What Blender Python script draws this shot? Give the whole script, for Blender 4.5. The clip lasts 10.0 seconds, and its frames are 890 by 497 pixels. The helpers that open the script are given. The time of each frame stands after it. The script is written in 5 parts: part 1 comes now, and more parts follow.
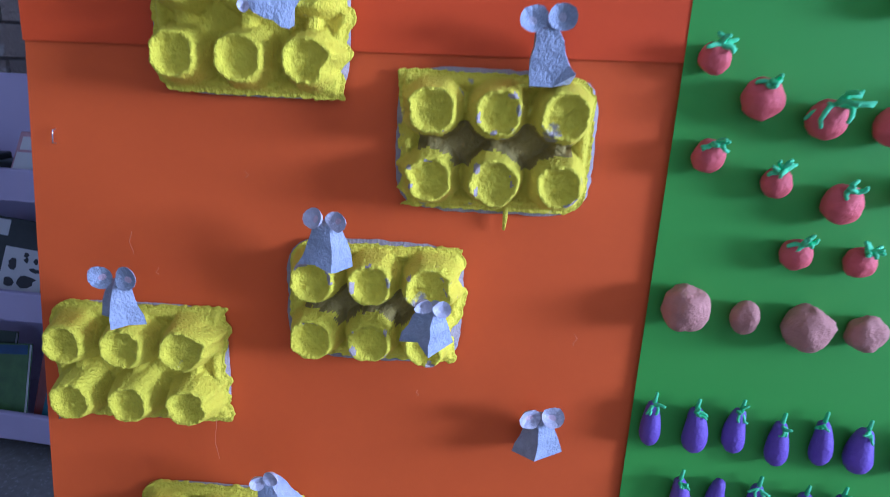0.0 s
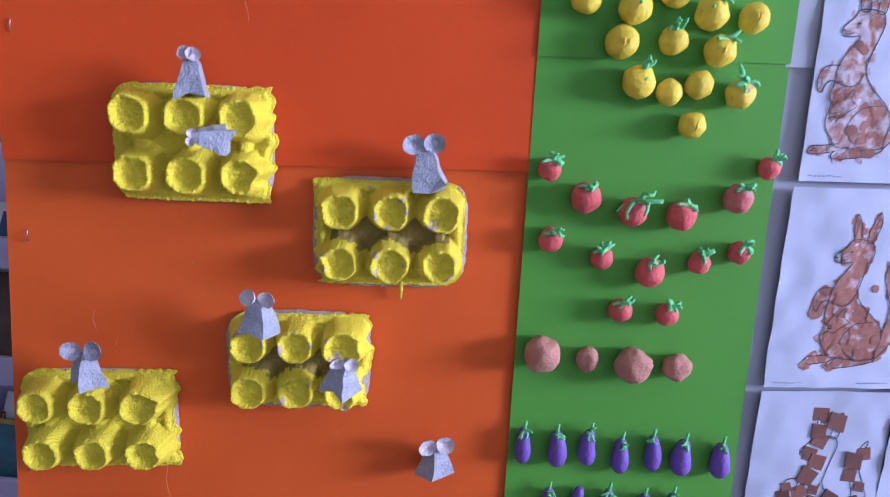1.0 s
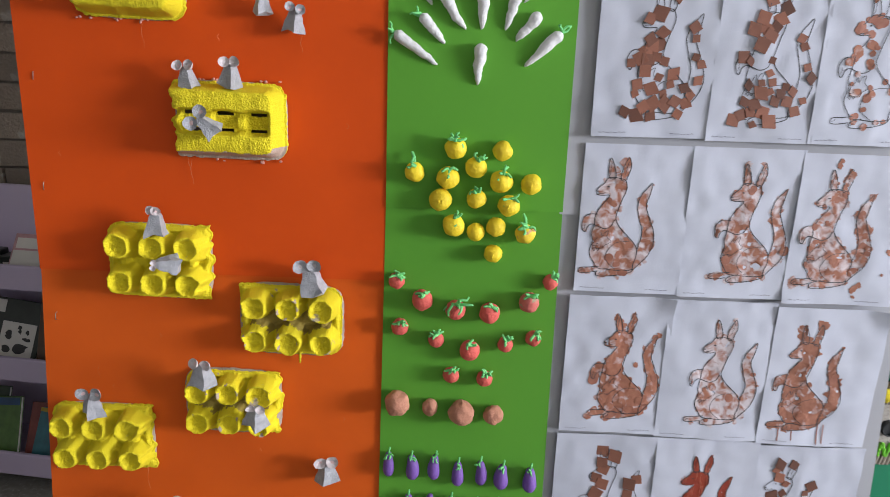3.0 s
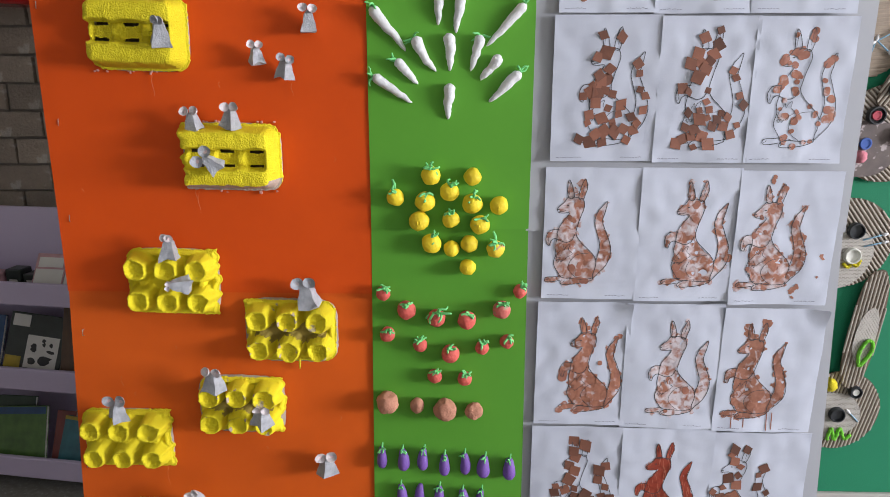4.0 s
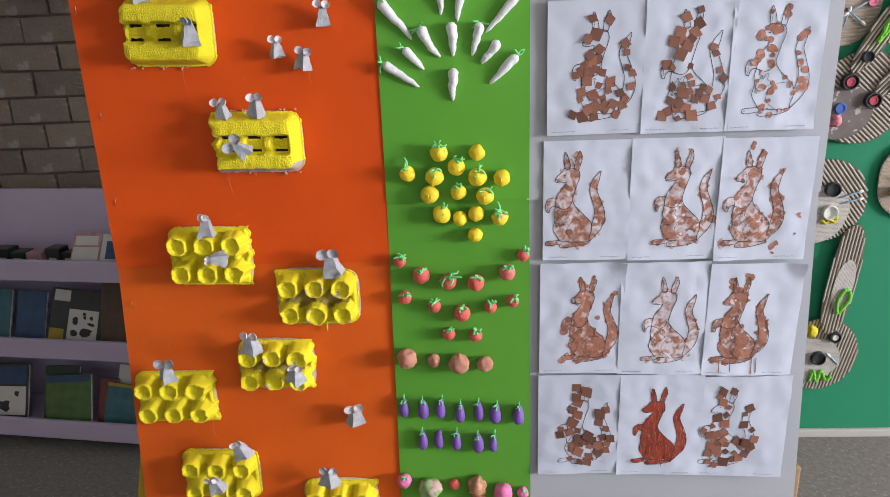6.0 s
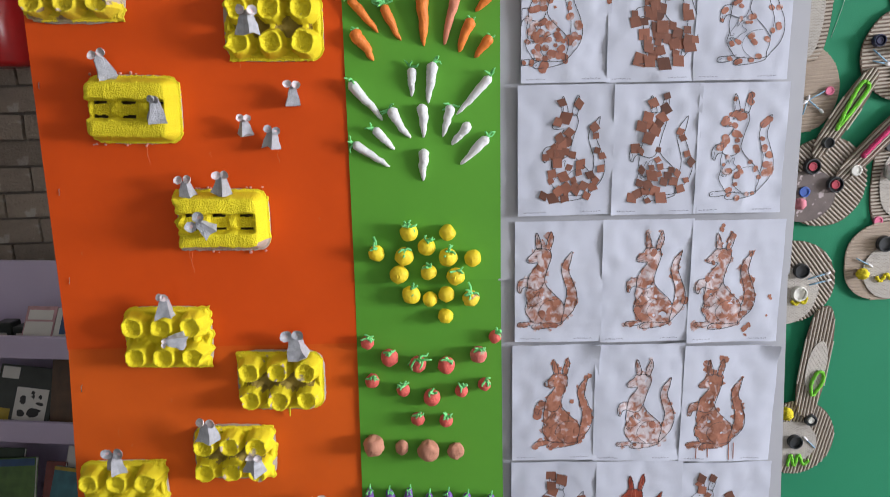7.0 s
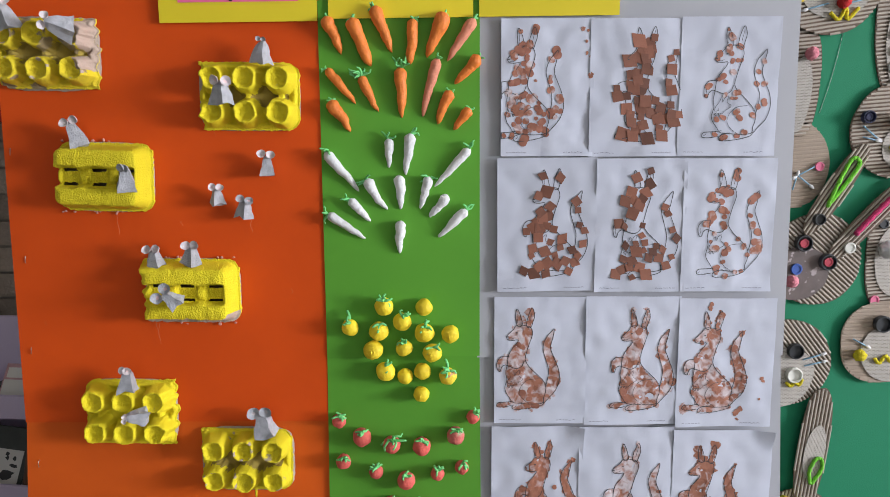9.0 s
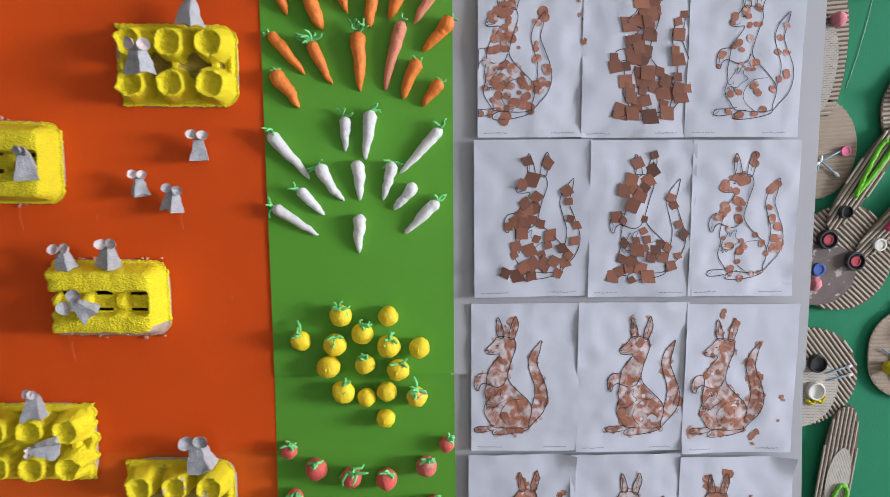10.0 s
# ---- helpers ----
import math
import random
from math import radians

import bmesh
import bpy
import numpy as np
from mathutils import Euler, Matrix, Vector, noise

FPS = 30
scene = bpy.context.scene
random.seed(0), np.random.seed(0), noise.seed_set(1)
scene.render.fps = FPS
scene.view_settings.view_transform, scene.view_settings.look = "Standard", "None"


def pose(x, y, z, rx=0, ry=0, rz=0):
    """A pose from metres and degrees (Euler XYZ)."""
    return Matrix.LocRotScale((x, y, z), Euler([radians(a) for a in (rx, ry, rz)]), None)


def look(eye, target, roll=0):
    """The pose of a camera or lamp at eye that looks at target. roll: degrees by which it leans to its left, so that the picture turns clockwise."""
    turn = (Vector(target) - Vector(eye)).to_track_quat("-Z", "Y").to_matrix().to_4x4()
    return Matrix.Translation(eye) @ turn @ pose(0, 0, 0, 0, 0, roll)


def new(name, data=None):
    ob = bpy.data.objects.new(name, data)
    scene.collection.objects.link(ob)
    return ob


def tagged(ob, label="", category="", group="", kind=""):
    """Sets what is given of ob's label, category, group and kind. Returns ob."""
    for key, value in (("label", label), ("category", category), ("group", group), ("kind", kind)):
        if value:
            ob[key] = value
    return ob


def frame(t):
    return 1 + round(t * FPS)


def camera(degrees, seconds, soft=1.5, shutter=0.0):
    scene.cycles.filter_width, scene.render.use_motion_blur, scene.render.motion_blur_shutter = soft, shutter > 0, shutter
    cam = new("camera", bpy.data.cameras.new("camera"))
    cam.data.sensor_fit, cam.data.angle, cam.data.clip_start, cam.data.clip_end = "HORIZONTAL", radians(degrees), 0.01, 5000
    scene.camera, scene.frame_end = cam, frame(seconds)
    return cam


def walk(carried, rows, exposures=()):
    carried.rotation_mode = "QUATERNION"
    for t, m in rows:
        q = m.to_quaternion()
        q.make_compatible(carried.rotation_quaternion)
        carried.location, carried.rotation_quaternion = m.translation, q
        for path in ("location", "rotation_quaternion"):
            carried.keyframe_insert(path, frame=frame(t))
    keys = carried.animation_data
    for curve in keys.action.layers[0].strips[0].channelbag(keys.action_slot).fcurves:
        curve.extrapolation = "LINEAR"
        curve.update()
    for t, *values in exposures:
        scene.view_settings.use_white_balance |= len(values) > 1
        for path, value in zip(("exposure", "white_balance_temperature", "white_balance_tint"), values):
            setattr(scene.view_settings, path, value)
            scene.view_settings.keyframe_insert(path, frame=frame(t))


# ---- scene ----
cam = camera(68.2, 10.0, 0.5, 0.3)
PATH = [
    (0, (-0.017, -0.516, 0.976), (-0.106, 1.402, 0.418), 2.0),
    (0.5, (-0.006, -0.599, 0.998), (-0.027, 1.355, 0.572), 1.7),
    (1, (0.016, -0.648, 1.049), (0.118, 1.297, 0.594), 1.6),
    (1.5, (0.089, -0.671, 1.13), (0.076, 1.266, 0.634), 0.1),
    (2, (0.165, -0.753, 1.166), (0.08, 1.185, 0.679), 1.0),
    (2.5, (0.209, -0.837, 1.202), (0.124, 1.105, 0.733), 1.1),
    (3, (0.232, -0.906, 1.267), (0.198, 1.027, 0.756), 1.7),
    (3.2, (0.241, -0.929, 1.287), (0.222, 0.996, 0.746), 1.24),
    (4.3, (0.292, -1.041, 1.326), (0.209, 0.893, 0.821), -0.7),
    (4.5, (0.297, -1.065, 1.332), (0.178, 0.855, 0.786), -0.3),
    (5, (0.3, -1.111, 1.352), (0.135, 0.772, 0.698), -1.5),
    (5.2, (0.299, -1.111, 1.355), (0.144, 0.781, 0.727), -1.9),
    (6.3, (0.289, -1.108, 1.36), (0.206, 0.796, 0.751), -2.18),
    (6.5, (0.288, -1.106, 1.362), (0.227, 0.814, 0.805), -2.0),
    (7, (0.292, -1.078, 1.372), (0.28, 0.877, 0.951), -1.4),
    (7.5, (0.298, -1.063, 1.377), (0.307, 0.912, 1.061), -1.8),
    (8, (0.326, -1.067, 1.382), (0.294, 0.922, 1.173), -1.7),
    (8.5, (0.322, -1.06, 1.406), (0.318, 0.931, 1.216), -0.8),
    (9, (0.337, -1.033, 1.404), (0.312, 0.948, 1.13), -0.6),
    (9.5, (0.348, -0.979, 1.401), (0.31, 1.0, 1.116), -0.6),
    (10, (0.358, -0.877, 1.382), (0.379, 1.104, 1.103), -0.6),
]
EXPOSURES = [(0, 0.0, 4100, 27), (0.5, 0.08, 4300, 34), (1, 0.10, 4850, 36), (1.5, 0.02, 5400, 25), (2, 0.0, 5850, 16), (2.5, -0.02, 6150, 14), (4.5, 0.07, 6250, 14), (5, 0.12, 6250, 14), (6.5, 0.13, 6250, 15), (7.5, -0.02, 6200, 14), (10, -0.05, 6200, 14)]
walk(cam, [(t, look(eye, target, roll)) for t, eye, target, roll in PATH], EXPOSURES)

# ---- world and light ----
world = bpy.data.worlds.new("world")
scene.world = world
world.use_nodes = True
wn = world.node_tree
sky = wn.nodes.new("ShaderNodeTexSky")
sky.sky_type = 'NISHITA'
sky.sun_disc = False
sky.sun_elevation = radians(50)
sky.sun_rotation = radians(90)
wn.nodes["Background"].inputs["Strength"].default_value = 0.12
wn.links.new(sky.outputs["Color"], wn.nodes["Background"].inputs["Color"])


def area_light(name, place, target, sx, sy, power, colour):
    d = bpy.data.lights.new(name, 'AREA')
    d.shape, d.size, d.size_y, d.energy, d.color = 'RECTANGLE', sx, sy, power, colour
    ob = new(name, d)
    ob.matrix_world = look(place, target)
    return ob


area_light("daylight_east_window", (5.13, -1.80, 1.60), (0.0, -1.80, 1.60), 1.5, 0.95, 330, (0.98, 0.98, 1.0))
# Weak fill added behind the camera; no window is known on this side.
area_light("daylight_south_window", (-0.6, -4.33, 1.7), (-0.6, 0.0, 1.7), 1.5, 1.3, 4, (0.95, 0.97, 1.0))


# ---- materials ----
def material(name, base, rough=0.7, dark=None, scale=40.0, bump=0.3, fine=300.0, metal=0.0, amount=0.5, spot=None, spot_scale=12.0, spot_at=0.62, gloss=0.5, dist=0.002, vary=0.08):
    """A surface with variation at two scales: broad stains towards dark, fine grain as relief, and patches of spot where the noise is high."""
    m = bpy.data.materials.new(name)
    m.use_nodes = True
    nt = m.node_tree
    n, l = nt.nodes, nt.links
    b = n["Principled BSDF"]
    b.inputs["Roughness"].default_value = rough
    b.inputs["Metallic"].default_value = metal
    b.inputs["Specular IOR Level"].default_value = gloss
    tc = n.new("ShaderNodeTexCoord")
    broad = n.new("ShaderNodeTexNoise")
    broad.inputs["Scale"].default_value = scale
    broad.inputs["Detail"].default_value = 6
    l.new(tc.outputs["Object"], broad.inputs["Vector"])
    ramp = n.new("ShaderNodeValToRGB")
    ramp.color_ramp.elements[0].position, ramp.color_ramp.elements[1].position = 0.5 - 0.25, 0.5 + 0.2
    dark = dark or tuple(c * 0.75 for c in base)
    ramp.color_ramp.elements[0].color = (*[b0 + (d0 - b0) * amount for b0, d0 in zip(base, dark)], 1)
    ramp.color_ramp.elements[1].color = (*base, 1)
    l.new(broad.outputs["Fac"], ramp.inputs["Fac"])
    colour = ramp.outputs["Color"]
    if spot:
        sp = n.new("ShaderNodeTexNoise")
        sp.inputs["Scale"].default_value = spot_scale
        sp.inputs["Detail"].default_value = 8
        l.new(tc.outputs["Object"], sp.inputs["Vector"])
        cut = n.new("ShaderNodeValToRGB")
        cut.color_ramp.elements[0].position, cut.color_ramp.elements[1].position = spot_at, spot_at + 0.04
        l.new(sp.outputs["Fac"], cut.inputs["Fac"])
        mix = n.new("ShaderNodeMix")
        mix.data_type = 'RGBA'
        l.new(cut.outputs["Color"], mix.inputs["Factor"])
        l.new(colour, mix.inputs[6])
        mix.inputs[7].default_value = (*spot, 1)
        colour = mix.outputs[2]
    info = n.new("ShaderNodeObjectInfo")
    hsv = n.new("ShaderNodeHueSaturation")
    mr = n.new("ShaderNodeMapRange")
    mr.inputs["To Min"].default_value, mr.inputs["To Max"].default_value = 1 - vary, 1 + vary
    l.new(info.outputs["Random"], mr.inputs["Value"])
    l.new(mr.outputs["Result"], hsv.inputs["Value"])
    l.new(colour, hsv.inputs["Color"])
    l.new(hsv.outputs["Color"], b.inputs["Base Color"])
    if bump:
        grain = n.new("ShaderNodeTexNoise")
        grain.inputs["Scale"].default_value = fine
        grain.inputs["Detail"].default_value = 5
        l.new(tc.outputs["Object"], grain.inputs["Vector"])
        bp = n.new("ShaderNodeBump")
        bp.inputs["Strength"].default_value = bump
        bp.inputs["Distance"].default_value = dist
        l.new(grain.outputs["Fac"], bp.inputs["Height"])
        l.new(bp.outputs["Normal"], b.inputs["Normal"])
    return m


M = {}
# Broad dark clouds: soft shade over the card put into colour, with some fading.
M["orange"] = material("orange_card", (0.78, 0.094, 0.007), 0.55, (0.62, 0.070, 0.005), 4.0, 0.05, 900, gloss=0.18, amount=0.85)
M["orange_low"] = material("browner_orange_card", (0.72, 0.118, 0.011), 0.55, (0.57, 0.088, 0.008), 4.0, 0.05, 900, gloss=0.18, amount=0.85)
M["green"] = material("green_card", (0.108, 0.345, 0.034), 0.6, (0.088, 0.298, 0.029), 4.0, 0.05, 900, gloss=0.2)
M["grey"] = material("grey_card", (0.40, 0.41, 0.44), 0.6, (0.34, 0.35, 0.38), 5.0, 0.05, 900)
M["paper"] = material("white_paper", (0.56, 0.59, 0.675), 0.8, (0.49, 0.52, 0.61), 20.0, 0.08, 700)
M["yellow_pulp"] = material("yellow_painted_pulp", (0.90, 0.76, 0.008), 0.75, (0.72, 0.58, 0.008), 60.0, 1.0, 420, spot=(0.42, 0.36, 0.29), spot_scale=30, spot_at=0.71, dist=0.0032)
M["yellow_pulp_worn"] = material("worn_yellow_pulp", (0.90, 0.76, 0.008), 0.78, (0.70, 0.56, 0.01), 60.0, 1.0, 420, spot=(0.42, 0.35, 0.27), spot_scale=34, spot_at=0.63, dist=0.0032)
M["yellow_pulp_old"] = material("rubbed_yellow_pulp", (0.82, 0.66, 0.012), 0.8, (0.50, 0.38, 0.03), 60.0, 1.0, 420, spot=(0.34, 0.26, 0.14), spot_scale=30, spot_at=0.55, dist=0.0032)
M["bare_pulp"] = material("bare_grey_pulp", (0.52, 0.41, 0.33), 0.85, (0.38, 0.29, 0.23), 50.0, 0.9, 380, dist=0.0025)
# Olive-brown of thin paint, darkened further for the shade between the cups.
M["shaded_thin_pulp"] = material("thin_paint_with_shade", (0.40, 0.30, 0.05), 0.85, (0.24, 0.17, 0.05), 60.0, 0.9, 380, dist=0.003)
M["mouse_grey"] = material("grey_painted_pulp", (0.45, 0.46, 0.49), 0.75, (0.20, 0.21, 0.23), 130.0, 0.9, 420, dist=0.002)
M["ear_pink"] = material("pale_pink_ear", (0.80, 0.59, 0.58), 0.8, (0.54, 0.39, 0.39), 160.0, 0.6, 420)
M["ear_grey"] = material("pale_grey_ear", (0.66, 0.60, 0.60), 0.8, (0.36, 0.33, 0.34), 160.0, 0.6, 420)
M["clay_orange"] = material("orange_clay", (0.85, 0.24, 0.03), 0.6, (0.58, 0.125, 0.022), 90, 0.8, 200)
M["clay_salmon"] = material("salmon_clay", (0.74, 0.28, 0.17), 0.7, (0.62, 0.2, 0.11), 90, 0.8, 200)
M["clay_white"] = material("white_clay", (0.74, 0.74, 0.74), 0.7, (0.58, 0.58, 0.60), 90, 0.8, 200, spot=(0.30, 0.29, 0.29), spot_scale=120, spot_at=0.72)
M["clay_yellow"] = material("yellow_clay", (0.86, 0.66, 0.014), 0.65, (0.76, 0.52, 0.02), 60, 0.6, 240)
M["clay_red"] = material("red_clay", (0.70, 0.125, 0.098), 0.7, (0.58, 0.075, 0.058), 60, 0.6, 240)
M["clay_mottled"] = material("mottled_red_clay", (0.68, 0.17, 0.14), 0.7, (0.50, 0.12, 0.09), 60, 0.6, 240, spot=(0.36, 0.33, 0.20), spot_scale=55, spot_at=0.56)
M["clay_marbled"] = material("marbled_yellow_clay", (0.84, 0.64, 0.03), 0.65, (0.72, 0.48, 0.03), 60, 0.6, 240, spot=(0.58, 0.30, 0.16), spot_scale=70, spot_at=0.55)
M["clay_brown"] = material("pinkish_brown_clay", (0.52, 0.24, 0.155), 0.8, (0.38, 0.16, 0.10), 70, 0.8, 260, spot=(0.25, 0.09, 0.05), spot_scale=70, spot_at=0.66)
M["clay_purple"] = material("purple_clay", (0.19, 0.09, 0.38), 0.6, (0.12, 0.05, 0.26), 60, 0.6, 240)
M["clay_green"] = material("green_clay", (0.20, 0.66, 0.23), 0.65, (0.10, 0.48, 0.13), 60, 0.3, 300)
M["clay_pink"] = material("pink_clay", (0.80, 0.20, 0.42), 0.65, (0.66, 0.12, 0.28), 60, 0.6, 240)
M["clay_mix"] = material("marbled_clay", (0.26, 0.42, 0.16), 0.7, (0.2, 0.3, 0.1), 90, 0.5, 260, spot=(0.62, 0.40, 0.36), spot_scale=60, spot_at=0.5)
M["clay_blossom"] = material("brown_marbled_clay", (0.40, 0.20, 0.10), 0.7, (0.3, 0.13, 0.06), 90, 0.6, 260, spot=(0.6, 0.3, 0.2), spot_scale=90, spot_at=0.55)
M["brown_paper"] = material("brown_craft_paper", (0.225, 0.088, 0.052), 0.7, (0.14, 0.050, 0.030), 40, 0.2, 500, vary=0.48)
M["brown_paint"] = material("brown_watercolour", (0.38, 0.16, 0.105), 0.7, (0.25, 0.09, 0.055), 90, 0.1, 500, amount=1.0)
M["glue_bead"] = material("torn_pinkish_fluff", (0.66, 0.32, 0.26), 0.8, (0.5, 0.2, 0.15), 200, 0.6, 500)
M["crayon"] = material("red_brown_crayon", (0.36, 0.05, 0.02), 0.6, (0.26, 0.03, 0.012), 120, 0.3, 400, amount=1.0)
M["ink"] = material("black_ink", (0.045, 0.045, 0.05), 0.6, bump=0)
M["pencil"] = material("grey_pencil", (0.30, 0.31, 0.38), 0.7, bump=0)
M["label_yellow"] = material("yellow_card", (0.78, 0.64, 0.016), 0.5, (0.72, 0.57, 0.014), 6, 0.05, 900)
M["label_pink"] = material("pink_print", (0.92, 0.17, 0.42), 0.5, (0.88, 0.15, 0.38), 6, 0.05, 900)
M["label_purple"] = material("purple_print", (0.32, 0.13, 0.55), 0.5, (0.28, 0.1, 0.48), 6, 0.05, 900)
M["lettering"] = material("dark_lettering", (0.035, 0.008, 0.03), 0.5, bump=0)
M["felt"] = material("green_board_cloth", (0.014, 0.220, 0.106), 0.75, (0.010, 0.180, 0.086), 3, 0.25, 700, gloss=0.3)
M["cardboard"] = material("brown_cardboard", (0.38, 0.31, 0.24), 0.8, (0.29, 0.22, 0.16), 25, 0.3, 260)
M["rib"] = material("pale_corrugation", (0.47, 0.425, 0.365), 0.8, (0.38, 0.32, 0.25), 40, 0.3, 300)
# Darker than the ribs: shade of gaps and slots put into the colour.
M["gap_shade"] = material("painted_gap_shade", (0.15, 0.11, 0.08), 0.85, (0.1, 0.075, 0.055), 40, 0.3, 300)
M["cap_dark"] = material("dark_plastic", (0.035, 0.04, 0.045), 0.4, bump=0.1)
M["cap_red"] = material("red_plastic", (0.45, 0.05, 0.08), 0.4, bump=0.1)
M["cap_white"] = material("white_plastic", (0.72, 0.72, 0.66), 0.4, bump=0.1)
M["cap_blue"] = material("blue_plastic", (0.05, 0.12, 0.42), 0.4, bump=0.1)
M["cap_navy"] = material("navy_plastic", (0.02, 0.025, 0.075), 0.35, bump=0.1)
M["cap_yellow"] = material("yellow_plastic", (0.75, 0.55, 0.03), 0.45, bump=0.1)
M["cap_pink"] = material("pink_plastic", (0.78, 0.18, 0.32), 0.45, bump=0.1)
M["pom_red"] = material("red_pompom", (0.62, 0.03, 0.03), 0.95, bump=1.0, fine=900)
M["pom_pink"] = material("pink_pompom", (0.80, 0.28, 0.34), 0.95, bump=1.0, fine=900)
M["pom_orange"] = material("orange_pompom", (0.70, 0.22, 0.04), 0.95, bump=1.0, fine=900)
M["pom_yellow"] = material("yellow_pompom", (0.80, 0.66, 0.02), 0.95, bump=1.0, fine=900)
M["pipe_green"] = material("lime_pipe_cleaner", (0.22, 0.72, 0.05), 0.95, bump=1.0, fine=1200)
M["pipe_yellow"] = material("yellow_pipe_cleaner", (0.80, 0.68, 0.02), 0.95, bump=1.0, fine=1200)
M["pipe_pink"] = material("pink_pipe_cleaner", (0.72, 0.06, 0.2), 0.95, bump=1.0, fine=1200)
M["bud_blue"] = material("blue_bud_stick", (0.22, 0.42, 0.58), 0.5, bump=0)
M["foil"] = material("crumpled_foil", (0.75, 0.76, 0.78), 0.3, metal=0.8, bump=0.8, fine=300)
M["steel"] = material("steel_staple", (0.6, 0.6, 0.62), 0.3, metal=1.0, bump=0)
M["glue"] = material("glue_thread", (0.68, 0.24, 0.10), 0.25, bump=0)
M["wood"] = material("pale_wood", (0.42, 0.27, 0.14), 0.6, (0.3, 0.18, 0.09), 14, 0.3, 160)
M["dark_wood"] = material("brown_wood", (0.16, 0.085, 0.045), 0.55, (0.1, 0.05, 0.028), 14, 0.3, 160)
M["yellow_wood"] = material("yellow_painted_wood", (0.55, 0.36, 0.02), 0.5, (0.42, 0.26, 0.015), 10, 0.2, 160)
M["lilac"] = material("lilac_laminate", (0.50, 0.43, 0.56), 0.5, (0.44, 0.37, 0.50), 4, 0.08, 300)
M["brick"] = material("brown_brick", (0.255, 0.205, 0.160), 0.85, (0.155, 0.125, 0.10), 18, 0.9, 110, dist=0.006, vary=0.2, spot=(0.33, 0.295, 0.25), spot_scale=13, spot_at=0.58)
M["mortar"] = material("grey_mortar", (0.17, 0.145, 0.12), 0.9, (0.12, 0.10, 0.085), 20, 0.8, 140, dist=0.004)
M["plaster"] = material("cream_plaster", (0.40, 0.385, 0.355), 0.8, (0.35, 0.335, 0.30), 2, 0.15, 120)
M["ceiling"] = material("white_ceiling_paint", (0.65, 0.64, 0.61), 0.85, (0.58, 0.57, 0.54), 2, 0.1, 120)
M["floor"] = material("speckled_terrazzo", (0.24, 0.23, 0.20), 0.45, (0.16, 0.15, 0.13), 60, 0.08, 300, spot=(0.32, 0.31, 0.28), spot_scale=90, spot_at=0.60, amount=1.0)
M["extinguisher"] = material("red_enamel", (0.45, 0.012, 0.012), 0.25, bump=0)
M["black"] = material("black_frame", (0.015, 0.015, 0.016), 0.4, bump=0)
M["cream"] = material("cream_print", (0.62, 0.60, 0.55), 0.6, (0.5, 0.48, 0.44), 20, 0)
M["white_trim"] = material("pale_trim", (0.62, 0.62, 0.60), 0.6, (0.5, 0.5, 0.48), 20, 0.2, 200)
for key, c in (("book_teal", (0.04, 0.16, 0.19)), ("book_blue", (0.02, 0.07, 0.17)), ("book_dark", (0.028, 0.036, 0.03)), ("book_green", (0.08, 0.17, 0.035)), ("book_forest", (0.018, 0.045, 0.018)), ("book_red", (0.22, 0.045, 0.035)), ("book_brown", (0.10, 0.05, 0.022)), ("book_yellow", (0.45, 0.32, 0.02)), ("book_pink", (0.55, 0.30, 0.32))):
    M[key] = material(key, c, 0.4, tuple(v * 0.5 for v in c), 25, 0.05, 300, amount=1.0)
M["newsprint_dark"] = material("dark_printed_newspaper", (0.16, 0.13, 0.12), 0.8, (0.06, 0.05, 0.05), 45, 0.1, 400, spot=(0.42, 0.36, 0.36), spot_scale=60, spot_at=0.58)
M["newsprint"] = None


def newsprint():
    """Printed newspaper: grey ground with rows of small dark marks."""
    m = material("newsprint", (0.50, 0.47, 0.42), 0.85, (0.36, 0.33, 0.29), 60, 0.1, 400)
    nt = m.node_tree
    n, l = nt.nodes, nt.links
    tc = n.new("ShaderNodeTexCoord")
    br = n.new("ShaderNodeTexBrick")
    br.inputs["Scale"].default_value = 1.0
    br.inputs["Brick Width"].default_value, br.inputs["Row Height"].default_value, br.inputs["Mortar Size"].default_value = 0.007, 0.0024, 0.0007
    br.inputs["Color1"].default_value, br.inputs["Color2"].default_value, br.inputs["Mortar"].default_value = (0.45, 0.45, 0.45, 1), (0.8, 0.8, 0.8, 1), (1, 1, 1, 1)
    mp = n.new("ShaderNodeMapping")
    mp.inputs["Rotation"].default_value = (radians(90), 0, 0)
    l.new(tc.outputs["Object"], mp.inputs["Vector"])
    l.new(mp.outputs["Vector"], br.inputs["Vector"])
    mul = n.new("ShaderNodeMix")
    mul.data_type, mul.blend_type = 'RGBA', 'MULTIPLY'
    mul.inputs["Factor"].default_value = 1.0
    b = n["Principled BSDF"]
    src = b.inputs["Base Color"].links[0].from_socket
    l.new(src, mul.inputs[6])
    l.new(br.outputs["Color"], mul.inputs[7])
    l.new(mul.outputs[2], b.inputs["Base Color"])
    return m


M["newsprint"] = newsprint()


